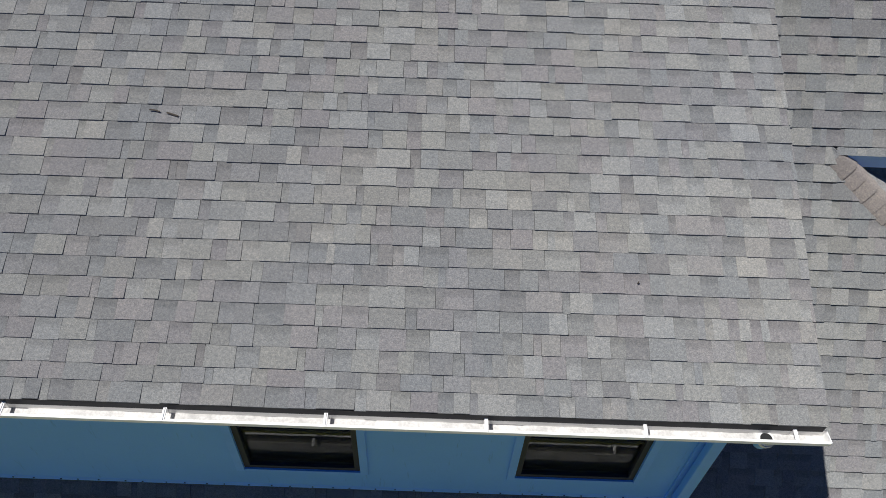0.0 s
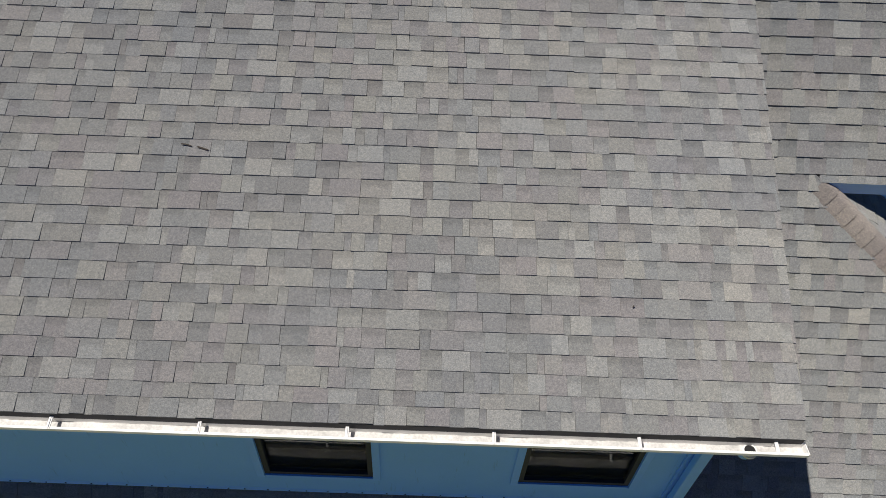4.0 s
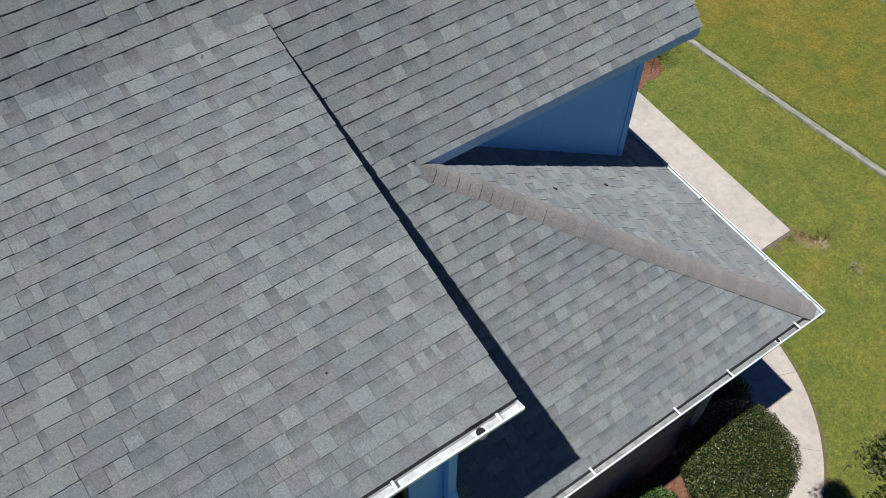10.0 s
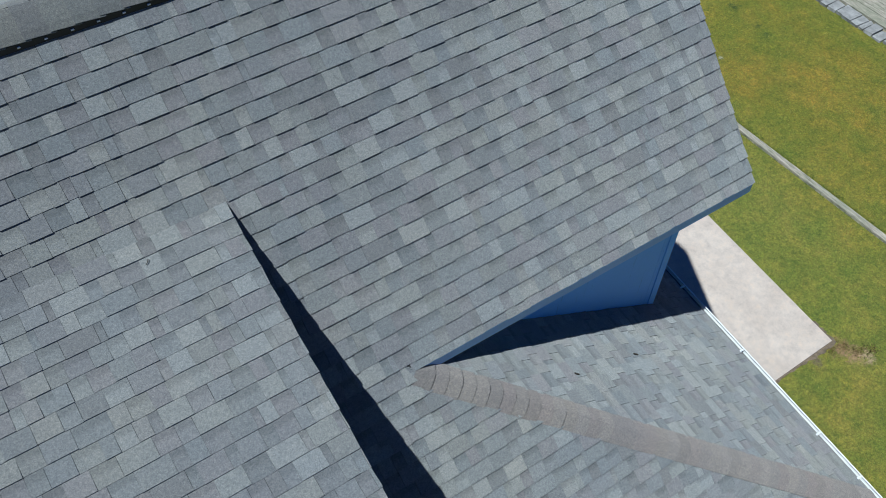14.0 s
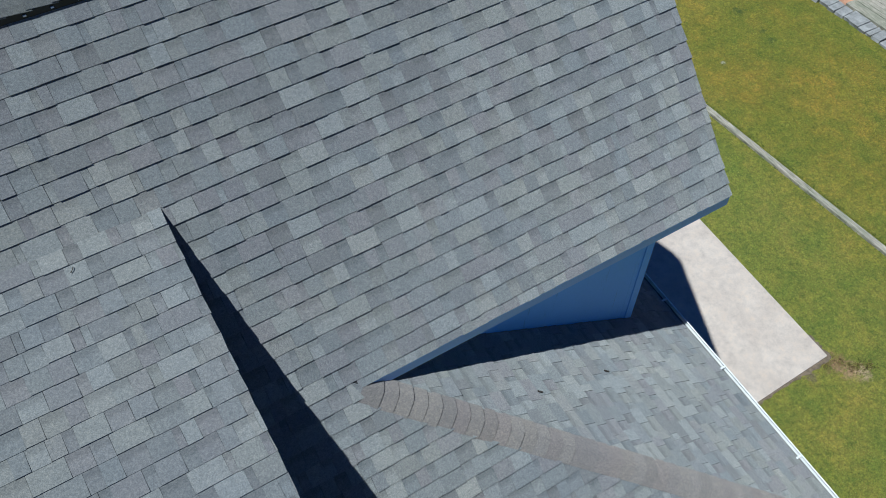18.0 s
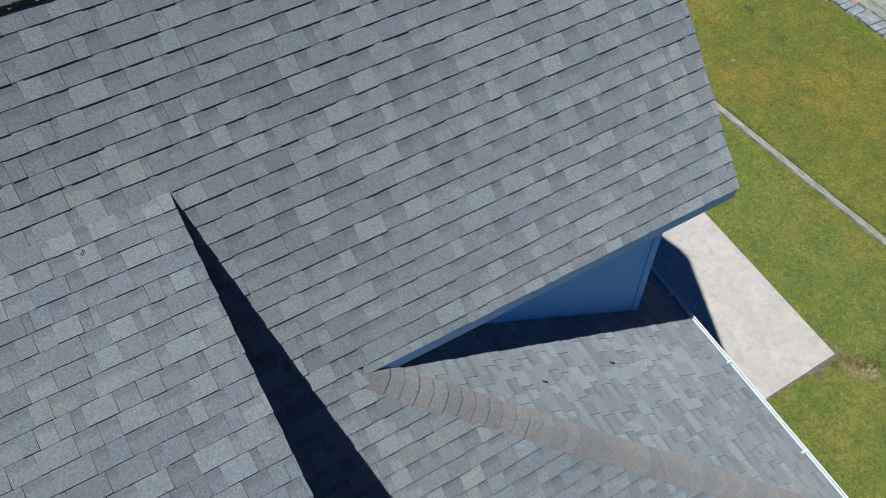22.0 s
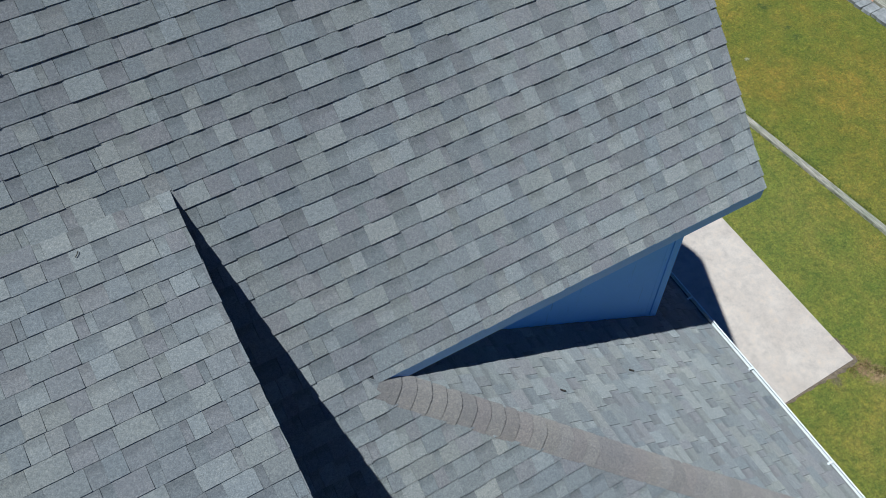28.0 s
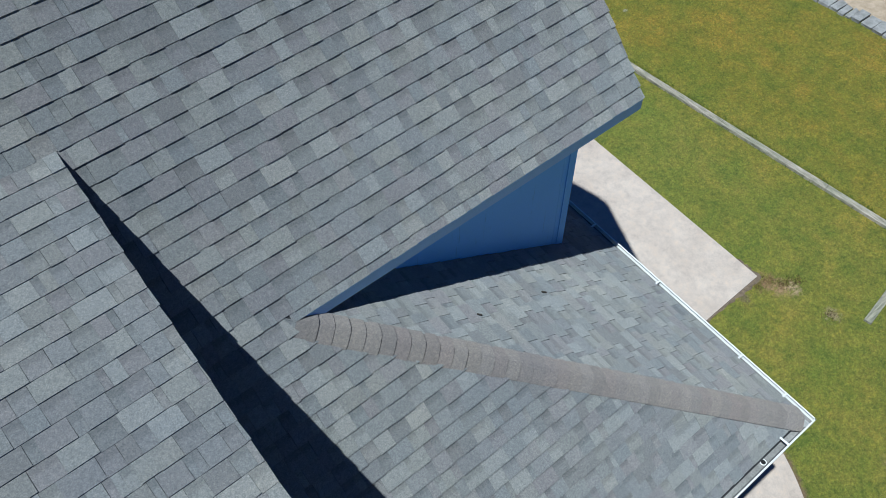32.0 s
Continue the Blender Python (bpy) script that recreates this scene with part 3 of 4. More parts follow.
bm = wall_with_openings([LEFT, *WINDOWS[0], *WINDOWS[1], DORM_X], [z_m(DORM_Y) - 0.1, W_SILL, W_HEAD, z_a(DORM_Y) - 0.07], {(1, 1), (3, 1)}, DORM_Y, DORM_Y + 0.14)
setting("wall_dormer_front", bm, M_WALL, "blue painted dormer front wall in shade under the eave", "wall")
side = [(DORM_Y + 0.14, z_m(DORM_Y + 0.14) - 0.1), (DORM_Y + 0.14, z_a(DORM_Y + 0.14) - 0.07), (TOP_A, z_a(TOP_A) - 0.07), (TOP_A, z_m(TOP_A) - 0.1)]
setting("wall_dormer_side", prism_bm(side, "x", DORM_X - 0.14, DORM_X), M_WALL, "blue painted cheek wall of the dormer", "wall")
setting("trim_dormer_corner", prism_bm([(DORM_X - 0.07, DORM_Y - 0.016), (DORM_X + 0.016, DORM_Y - 0.016), (DORM_X + 0.016, DORM_Y + 0.08), (DORM_X + 0.002, DORM_Y + 0.08), (DORM_X + 0.002, DORM_Y - 0.002), (DORM_X - 0.07, DORM_Y - 0.002)], "z", z_m(DORM_Y) - 0.02, z_a(DORM_Y) - 0.1), M_TRIM, "pale corner board of the dormer", "trim")
fascia("trim_fascia_dormer", (LEFT, EAVE_A + 0.035, z_a(EAVE_A) - 0.185), (rake_a(EAVE_A) - 0.02, EAVE_A + 0.055, z_a(EAVE_A) - 0.05))
setting("soffit_dormer", box_bm((LEFT, EAVE_A + 0.057, z_a(EAVE_A) - 0.18), (rake_a(EAVE_A) - 0.03, DORM_Y - 0.002, z_a(EAVE_A) - 0.165)), M_SOFFIT, "pale blue soffit under the dormer eave", "soffit")
bm = prism_bm([(EAVE_A + 0.06, z_a(EAVE_A) - 0.19), (EAVE_A + 0.06, z_a(EAVE_A) - 0.06), (TOP_A, z_a(TOP_A) - 0.06), (TOP_A, z_a(TOP_A) - 0.19)], "x", rake_a(EAVE_A) - 0.045, rake_a(EAVE_A) - 0.022)
setting("trim_rake_dormer", bm, M_TRIM, "pale blue rake board of the dormer", "trim")
base = empty("flashing_dormer", "pale blue base flashing with nail heads where the dormer wall meets the roof", "flashing", kind="structure")
part("apron", prism_bm([(DORM_Y - 0.0095, z_m(DORM_Y) + 0.024), (DORM_Y + 0.002, z_m(DORM_Y) + 0.064), (DORM_Y + 0.002, z_m(DORM_Y) + 0.014), (DORM_Y - 0.0095, z_m(DORM_Y) + 0.014)], "x", LEFT, DORM_X), M_TRIM, base)
rng = random.Random(3)
for k in range(36):
    x = -6.4 + k * 0.168 + rng.uniform(-0.03, 0.03)
    part("nail_head", box_bm((x - 0.006, DORM_Y - 0.015, z_m(DORM_Y) + 0.034), (x + 0.006, DORM_Y - 0.0095, z_m(DORM_Y) + 0.044), 0.002), M_HOLE, base)


def glass_material():
    m, nt, b = material("window_glass", 0.012)
    b.inputs["Base Color"].default_value = (0.02, 0.022, 0.024, 1)
    b.inputs["Transmission Weight"].default_value = 0.9
    b.inputs["Specular IOR Level"].default_value = 0.2
    b.inputs["IOR"].default_value = 1.5
    return m


M_GLASS = glass_material()


def sash_window(name, x0, x1):
    w = empty(name, "dark bronze sash window with brown blind behind glass", "window", "dormer windows", "structure")
    y = DORM_Y
    t = 0.062
    for lo, hi in (((x0 - t, W_SILL - 0.02), (x0, W_HEAD + t)), ((x1, W_SILL - 0.02), (x1 + t, W_HEAD + t)), ((x0, W_HEAD), (x1, W_HEAD + t))):
        part("casing", box_bm((lo[0], y - 0.02, lo[1]), (hi[0], y - 0.002, hi[1]), 0.003), M_TRIM, w, "white-blue casing board")
    part("sill", box_bm((x0 + 0.001, y - 0.012, W_SILL - 0.03), (x1 - 0.001, y + 0.002, W_SILL - 0.001), 0.002), M_TRIM, w)
    f = 0.045
    mid = 0.5 * (W_SILL + W_HEAD) - 0.02
    part("frame", box_bm((x0, y + 0.003, W_SILL), (x0 + f, y + 0.09, W_HEAD)), M_BRONZE, w)
    for lo, hi in (((x1 - f, W_SILL), (x1, W_HEAD)), ((x0 + f, W_SILL), (x1 - f, W_SILL + f)), ((x0 + f, W_HEAD - f), (x1 - f, W_HEAD))):
        part("frame", box_bm((lo[0], y + 0.003, lo[1]), (hi[0], y + 0.09, hi[1]), 0.004), M_BRONZE, w)
    part("meeting_rail", box_bm((x0 + f, y + 0.03, mid - 0.02), (x1 - f, y + 0.075, mid + 0.02), 0.004), M_BRONZE, w)
    for lo, hi in ((W_SILL + f, mid - 0.02), (mid + 0.02, W_HEAD - f)):
        p = part("pane", box_bm((x0 + f, y + 0.05, lo), (x1 - f, y + 0.056, hi)), M_GLASS, w)
        p.visible_shadow = False
    # Dark see-through sheet, added to dim the reflections in the panes.
    part("insect_screen", box_bm((x0 + f, y + 0.028, W_SILL + f), (x1 - f, y + 0.029, W_HEAD - f)), M_SCREEN, w, "dark insect screen mesh")
    for k in range(14):
        z = W_SILL + 0.06 + k * 0.08
        part("blind_slat", box_bm((x0 + f, y + 0.105, z), (x1 - f, y + 0.112, z + 0.072)), M_BLIND, w)


for k, (x0, x1) in enumerate(WINDOWS):
    sash_window("window_%d" % (k + 1), x0, x1)


# ---- gutters ----
def gutter(name, p0, p1, out, label, brackets, outlet=None, width=0.115, depth=0.10, caps=(True, True), back=0.03, bore=0.036, floor=None):
    """A box gutter from p0 to p1 along its outer lip; out is the way from the house."""
    g = empty(name, label, "gutter", "rain gutters")
    p0, p1, out = Vector(p0), Vector(p1), Vector(out).normalized()
    way = (p1 - p0).normalized()
    up = Vector((0, 0, 1))
    # section: (distance in from the lip, height)
    sec = [(-width, back), (-width, -depth), (-0.035, -depth), (-0.012, -depth * 0.55), (0.0, -0.03), (0.0, 0.0), (-0.016, 0.0), (-0.016, -0.004), (-0.003, -0.006),
           (-0.004, -0.03), (-0.016, -depth * 0.55 + 0.002), (-0.037, -depth + 0.004), (-width + 0.003, -depth + 0.004), (-width + 0.003, back)]
    bm = bmesh.new()
    rows = [[bm.verts.new(p + out * a + up * b) for a, b in sec] for p in (p0, p1)]
    n = len(sec)
    for i in range(n):
        bm.faces.new((rows[0][i], rows[0][(i + 1) % n], rows[1][(i + 1) % n], rows[1][i]))
    bm.faces.new(rows[0][::-1])
    bm.faces.new(rows[1])
    bmesh.ops.recalc_face_normals(bm, faces=bm.faces[:])
    trough = part("trough", bm, M_GUT, g)
    trough.data.materials.append(floor or M_FLOOR)
    for i in (10, 11):
        trough.data.polygons[i].material_index = 1
    end = [(-width, min(back, 0.012)), (-width, -depth), (-0.035, -depth), (-0.012, -depth * 0.55), (0.0, -0.03), (0.0, 0.012)]
    for flag, p, s in ((caps[0], p0, -1), (caps[1], p1, 1)):
        if flag:
            bm = bmesh.new()
            r = [[bm.verts.new(p + way * (s * k) + out * a + up * b) for a, b in end] for k in (0.001, 0.007)]
            for i in range(6):
                bm.faces.new((r[0][i], r[0][(i + 1) % 6], r[1][(i + 1) % 6], r[1][i]))
            bm.faces.new(r[0][::-1])
            bm.faces.new(r[1])
            bmesh.ops.recalc_face_normals(bm, faces=bm.faces[:])
            part("end_cap", bm, M_GUT, g)
    m0 = Matrix((way, out, up)).transposed().to_4x4()
    for s in brackets:
        c = Matrix.Translation(p0 + way * s) @ m0
        b = part("bracket", box_bm((-0.011, -width + 0.004, -0.004), (0.011, -0.002, 0.004), 0.002, c), M_GUT, g)
        part("bracket_rib", box_bm((-0.002, -width + 0.01, 0.004), (0.002, -0.006, 0.009), 0, c), M_GUT, b)
        part("hook", box_bm((-0.009, -width + 0.004, -0.07), (0.009, -width + 0.007, -0.005), 0, c), M_GUT, b)
    if outlet is not None:
        c = p0 + way * outlet - out * (width * 0.58) - up * depth
        # A near-black disc paints the dark of the outlet; no bore is cut.
        bm = bmesh.new()
        bmesh.ops.create_cone(bm, cap_ends=True, segments=20, radius1=bore, radius2=bore, depth=0.004)
        bm.transform(Matrix.Translation(c + up * 0.007))
        part("outlet_hole", bm, M_HOLE, g)
        bm = bmesh.new()
        ring = [[bm.verts.new(c + up * h + way * (r * math.cos(t)) + out * (r * math.sin(t))) for t in [2 * math.pi * k / 20 for k in range(20)]] for r, h in ((bore + 0.009, 0.004), (bore + 0.008, 0.012), (bore + 0.001, 0.012), (bore, 0.005))]
        for a, b in zip(ring, ring[1:]):
            for k in range(20):
                bm.faces.new((a[k], a[(k + 1) % 20], b[(k + 1) % 20], b[k]))
        part("outlet_rim", bm, M_GUT, g)
        part("outlet_box", tube_bm([c + up * 0.0, c - up * 0.015, c - up * 0.035], [0.05, 0.048, 0.04], 24), M_GUT, g)
    return g


LIP_A = 6.0
setting("drip_edge_dormer", box_bm((LEFT, EAVE_A + 0.003, z_a(EAVE_A) - 0.07), (rake_a(EAVE_A) - 0.006, EAVE_A + 0.007, z_a(EAVE_A) - 0.008)), M_FLASH, "dark metal drip edge behind the dormer gutter", "flashing")
# Near-black and set forward, so it also paints the shade under the shingles.
setting("drip_edge_porch", box_bm((LEFT, EAVE_M - 0.022, z_m(EAVE_M) - 0.09), (4.5, EAVE_M - 0.006, z_m(EAVE_M) - 0.012)), M_FLASH, "dark metal drip edge behind the lower gutter", "flashing")
gutter("rain_gutter", (LEFT, -0.022, LIP_A), (0.0, -0.022, LIP_A), (0, -1, 0), "white aluminium gutter with strap brackets along the dormer eave",
       [-0.186 - LEFT, -1.05 - LEFT] + [-1.96 - 0.914 * k - LEFT for k in range(6)], -0.335 - LEFT, width=0.09, depth=0.075, back=-0.012)
LIP_M = 3.36
GC = Vector((4.625, -0.068, LIP_M))
gutter("rain_gutter", (LEFT, -0.068, LIP_M), GC, (0, -1, 0), "white aluminium gutter with strap brackets along the lower front eave",
       [x - LEFT for x in (4.20, 3.12, 2.325, 1.158, 0.277, -0.6, -1.5, -2.4, -3.3, -4.2, -5.1)], 3.93 - LEFT, caps=(True, False), back=-0.04, bore=0.024, floor=M_DUSTY)
way_n = Vector((SKEW, 1, 0)).normalized()
gutter("rain_gutter", GC, GC + way_n * 5.4, (1, -SKEW, 0), "white aluminium gutter along the hip-end eave", [0.35, 0.9, 2.05, 3.05, 4.0], None, width=0.098, caps=(False, True), back=0.005, floor=M_DUSTY)

# silt lying in the lower front trough
bm = bmesh.new()
rng = random.Random(8)
prev = None
for k in range(60):
    x = -3.0 + k * 0.09
    w1 = 0.02 + 0.05 * rng.random()
    row = [bm.verts.new((x, GC.y + 0.108, LIP_M - 0.0935)), bm.verts.new((x, GC.y + 0.08, LIP_M - 0.086 - 0.004 * rng.random())), bm.verts.new((x, GC.y + 0.09 - w1, LIP_M - 0.0945))]
    if prev:
        for i in range(2):
            bm.faces.new((prev[i], prev[i + 1], row[i + 1], row[i]))
    prev = row
tagged(part("gutter_silt", bm, M_DIRT, None), "thin grey-brown silt lying in the gutter trough", "debris", kind="stuff")

# downspout of the dormer gutter
ds = empty("downspout", "white downspout with kick-out elbow at the dormer corner", "downspout")
xs = DORM_X + 0.005
part("upper_elbow", tube_bm([(-0.33, 0.03, LIP_A - 0.10), (-0.32, 0.06, LIP_A - 0.20), (xs, DORM_Y - 0.09, LIP_A - 0.36), (xs, DORM_Y - 0.075, LIP_A - 0.46)], 0.042, 10, 0.8), M_TRIM, ds)
zb = z_m(DORM_Y - 0.07) + 0.06
part("pipe", box_bm((xs - 0.045, DORM_Y - 0.105, zb + 0.20), (xs + 0.045, DORM_Y - 0.035, LIP_A - 0.44), 0.008), M_TRIM, ds)
part("seam_band", box_bm((xs - 0.048, DORM_Y - 0.108, zb + 0.27), (xs + 0.048, DORM_Y - 0.032, zb + 0.30), 0.003), M_TRIM, ds)
part("kick_out", prism_bm([(DORM_Y - 0.035, zb + 0.24), (DORM_Y - 0.108, zb + 0.24), (DORM_Y - 0.20, zb - 0.02), (DORM_Y - 0.165, zb - 0.06), (DORM_Y - 0.035, zb + 0.12)], "x", xs - 0.047, xs + 0.047), M_TRIM, ds)

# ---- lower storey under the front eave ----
M_BRICK_DARK = plain("darker_brick", (0.06, 0.05, 0.048), 0.8, var=0.3, scale=9, fine=80, bmp=0.5, dist=0.004)
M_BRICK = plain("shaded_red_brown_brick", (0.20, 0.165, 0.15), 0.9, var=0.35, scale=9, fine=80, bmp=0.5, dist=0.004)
LOW_Y = 0.5
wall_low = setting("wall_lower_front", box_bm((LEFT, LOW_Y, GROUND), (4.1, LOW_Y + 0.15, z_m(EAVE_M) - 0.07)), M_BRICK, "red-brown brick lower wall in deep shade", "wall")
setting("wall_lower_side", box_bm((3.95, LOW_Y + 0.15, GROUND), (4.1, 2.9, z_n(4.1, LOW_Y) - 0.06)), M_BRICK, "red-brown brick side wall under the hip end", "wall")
fascia("trim_fascia_porch", (LEFT, EAVE_M + 0.008, z_m(EAVE_M) - 0.16), (4.50, EAVE_M + 0.028, z_m(EAVE_M) - 0.045), "white fascia board behind the lower gutter")
setting("soffit_porch", box_bm((LEFT, EAVE_M + 0.03, z_m(EAVE_M) - 0.16), (4.48, LOW_Y - 0.002, z_m(EAVE_M) - 0.145)), M_SOFFIT, "pale soffit under the lower eave", "soffit")
post = empty("corner_downspout", "grey downspout down the brick corner in shade", "downspout")
part("pipe", box_bm((4.02, LOW_Y - 0.08, GROUND + 0.03), (4.11, LOW_Y - 0.004, 3.05), 0.008), M_DIRT, post)
part("strap", box_bm((4.012, LOW_Y - 0.085, 1.2), (4.118, LOW_Y - 0.002, 1.23), 0.002), M_DIRT, post)
# Upright bricks set darker than the wall, so they read as stripes.
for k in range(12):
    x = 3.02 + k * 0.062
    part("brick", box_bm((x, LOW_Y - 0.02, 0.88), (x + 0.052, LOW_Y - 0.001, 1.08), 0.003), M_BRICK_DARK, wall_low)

# ---- ground ----
WC, PATH_R = Vector((3.336, 1.758)), 3.66     # the arc of the garden path


def lawn_material():
    m, nt, b = material("lawn_and_sand", 0.95)
    pos = position(nt)
    big = noise_tex(nt, pos, 0.35, 5, 0.6)
    mid = noise_tex(nt, pos, 2.2, 6, 0.65)
    fine = noise_tex(nt, pos, 27, 5, 0.9)
    clump = noise_tex(nt, pos, 12, 5, 0.8)
    c = ramp(nt, mid, [(0.25, (0.117, 0.162, 0.026)), (0.5, (0.177, 0.195, 0.033)), (0.75, (0.252, 0.227, 0.047))])
    # the turf beyond the timbers is drier and yellower
    sx = nt.nodes.new("ShaderNodeSeparateXYZ")
    nt.links.new(pos, sx.inputs[0])
    far = node(nt, "ShaderNodeMapRange")
    nt.links.new(sx.outputs[0], far.inputs["Value"])
    far.inputs["From Min"].default_value, far.inputs["From Max"].default_value = 10.6, 12.6
    c = mixc(nt, c, mixc(nt, c, (1.10, 0.96, 0.78), 1.0, "MULTIPLY"), far.outputs[0])
    streak = noise_tex(nt, position(nt, (1.0, 0.35, 1.0)), 1.6, 6, 0.7)
    c = mixc(nt, c, ramp(nt, streak, [(0.35, (0.82, 0.9, 0.9)), (0.5, grey(1)), (0.72, (1.08, 0.94, 0.9))]), far.outputs[0], "MULTIPLY")
    # and the turf towards the front is brighter
    near = node(nt, "ShaderNodeMapRange")
    nt.links.new(sx.outputs[1], near.inputs["Value"])
    near.inputs["From Min"].default_value, near.inputs["From Max"].default_value = 5.5, 0.5
    c = mixc(nt, c, mixc(nt, c, (1.12, 1.01, 0.96), 1.0, "MULTIPLY"), near.outputs[0])
    # far back it is browner
    back = node(nt, "ShaderNodeMapRange")
    nt.links.new(sx.outputs[1], back.inputs["Value"])
    back.inputs["From Min"].default_value, back.inputs["From Max"].default_value = 2.5, 6.5
    both = node(nt, "ShaderNodeMath")
    both.operation = "MULTIPLY"
    nt.links.new(back.outputs[0], both.inputs[0])
    nt.links.new(far.outputs[0], both.inputs[1])
    c = mixc(nt, c, mixc(nt, c, (1.05, 0.97, 0.88), 1.0, "MULTIPLY"), both.outputs[0])
    c2 = ramp(nt, big, [(0.35, (0.80, 0.95, 0.8)), (0.65, (1.18, 1.04, 1.0))])
    c = mixc(nt, c, c2, 1.0, "MULTIPLY")
    c = mixc(nt, c, ramp(nt, clump, [(0.32, (0.62, 0.70, 0.72)), (0.5, (1.02, 1.03, 1.02)), (0.68, (1.46, 1.35, 1.16))]), 1.0, "MULTIPLY")
    c = mixc(nt, c, ramp(nt, fine, [(0.3, grey(0.42)), (0.5, grey(1.0)), (0.70, grey(1.7))]), 1.0, "MULTIPLY")
    # worn soil by the slab and the path, and darker weeds
    for x, y, r, col in ((9.06, 2.3, 0.24, (0.26, 0.155, 0.08)), (9.0, 2.2, 0.14, (0.30, 0.19, 0.10)), (9.15, 2.05, 0.24, (0.34, 0.22, 0.12)), (9.3, 1.95, 0.16, (0.42, 0.31, 0.19)), (9.33, 1.21, 0.15, (0.40, 0.32, 0.21)), (7.25, -1.45, 0.17, (0.33, 0.235, 0.17)), (7.35, -1.62, 0.11, (0.42, 0.32, 0.23)), (7.75, -0.85, 0.13, (0.30, 0.22, 0.11)),
                         (13.42, 1.84, 0.26, (0.04, 0.10, 0.015)), (13.6, 0.94, 0.32, (0.04, 0.10, 0.015)), (14.06, 1.05, 0.18, (0.045, 0.09, 0.015)), (8.5, 2.33, 0.14, (0.17, 0.13, 0.075)), (14.48, 10.2, 0.2, (0.06, 0.085, 0.015)), (14.42, 9.35, 0.1, (0.07, 0.09, 0.018)), (14.32, 9.0, 0.12, (0.07, 0.09, 0.018)), (12.83, 8.98, 0.06, (0.42, 0.40, 0.32))):
        vm = nt.nodes.new("ShaderNodeVectorMath")
        vm.operation = "DISTANCE"
        nt.links.new(pos, vm.inputs[0])
        vm.inputs[1].default_value = (x, y, GROUND)
        ma = node(nt, "ShaderNodeMath")
        ma.operation = "MULTIPLY_ADD"
        nt.links.new(noise_tex(nt, pos, 11, 6, 0.8), ma.inputs[0])
        ma.inputs[1].default_value = r * 4.0
        nt.links.new(vm.outputs["Value"], ma.inputs[2])
        k = node(nt, "ShaderNodeMath")
        k.operation = "DIVIDE"
        nt.links.new(ma.outputs[0], k.inputs[0])
        k.inputs[1].default_value = r * 4.2
        c = mixc(nt, c, mixc(nt, col, ramp(nt, fine, [(0.3, grey(0.45)), (0.7, (1.7, 1.65, 1.6))]), 1.0, "MULTIPLY"), ramp(nt, k.outputs[0], [(0.50, grey(0.95)), (0.72, grey(0))]))
    # a brown worn rim along the outer edge of the garden path
    vm = nt.nodes.new("ShaderNodeVectorMath")
    vm.operation = "DISTANCE"
    nt.links.new(pos, vm.inputs[0])
    vm.inputs[1].default_value = (WC.x, WC.y, GROUND)
    ma = node(nt, "ShaderNodeMath")
    ma.operation = "MULTIPLY_ADD"
    nt.links.new(noise_tex(nt, pos, 9, 6, 0.8), ma.inputs[0])
    ma.inputs[1].default_value = 0.34
    nt.links.new(vm.outputs["Value"], ma.inputs[2])
    rim = node(nt, "ShaderNodeMapRange")
    nt.links.new(ma.outputs[0], rim.inputs["Value"])
    rim.inputs["From Min"].default_value, rim.inputs["From Max"].default_value = PATH_R + 0.27, PATH_R + 0.20
    c = mixc(nt, c, mixc(nt, (0.20, 0.135, 0.075), ramp(nt, fine, [(0.3, grey(0.5)), (0.7, grey(1.6))]), 1.0, "MULTIPLY"), rim.outputs[0])
    # bare sand showing beyond the stone edging
    sand = ramp(nt, noise_tex(nt, pos, 5, 6, 0.7), [(0.3, (0.40, 0.29, 0.19)), (0.7, (0.66, 0.52, 0.38))])
    sep = nt.nodes.new("ShaderNodeSeparateXYZ")
    nt.links.new(pos, sep.inputs[0])
    edge = node(nt, "ShaderNodeMath")
    edge.operation = "MULTIPLY_ADD"
    nt.links.new(noise_tex(nt, pos, 3.0, 3), edge.inputs[0])
    edge.inputs[1].default_value = 0.3
    nt.links.new(sep.outputs[0], edge.inputs[2])
    shift = node(nt, "ShaderNodeMath")
    shift.operation = "MULTIPLY_ADD"
    nt.links.new(edge.outputs[0], shift.inputs[0])
    shift.inputs[1].default_value, shift.inputs[2].default_value = 2.0, -2.0 * 16.70
    band = ramp(nt, shift.outputs[0], [(0.4, grey(0)), (0.6, grey(1))])
    # the sand is a strip; rough grass, put unseen behind it, cuts bounced light
    past = node(nt, "ShaderNodeMapRange")
    nt.links.new(edge.outputs[0], past.inputs["Value"])
    past.inputs["From Min"].default_value, past.inputs["From Max"].default_value = 27.0, 25.5
    c = mixc(nt, c, sand, mixc(nt, band, past.outputs[0], 1.0, "MULTIPLY"))
    nt.links.new(c, b.inputs["Base Color"])
    bump(nt, b, fine, 1.0, 0.03)
    return m


M_LAWN = lawn_material()
ground = setting("ground", box_bm((-400, -400, GROUND - 0.5), (400, 400, GROUND)), M_LAWN, "mown lawn yellowing in patches, with bare sand beyond the stone edging", "ground")


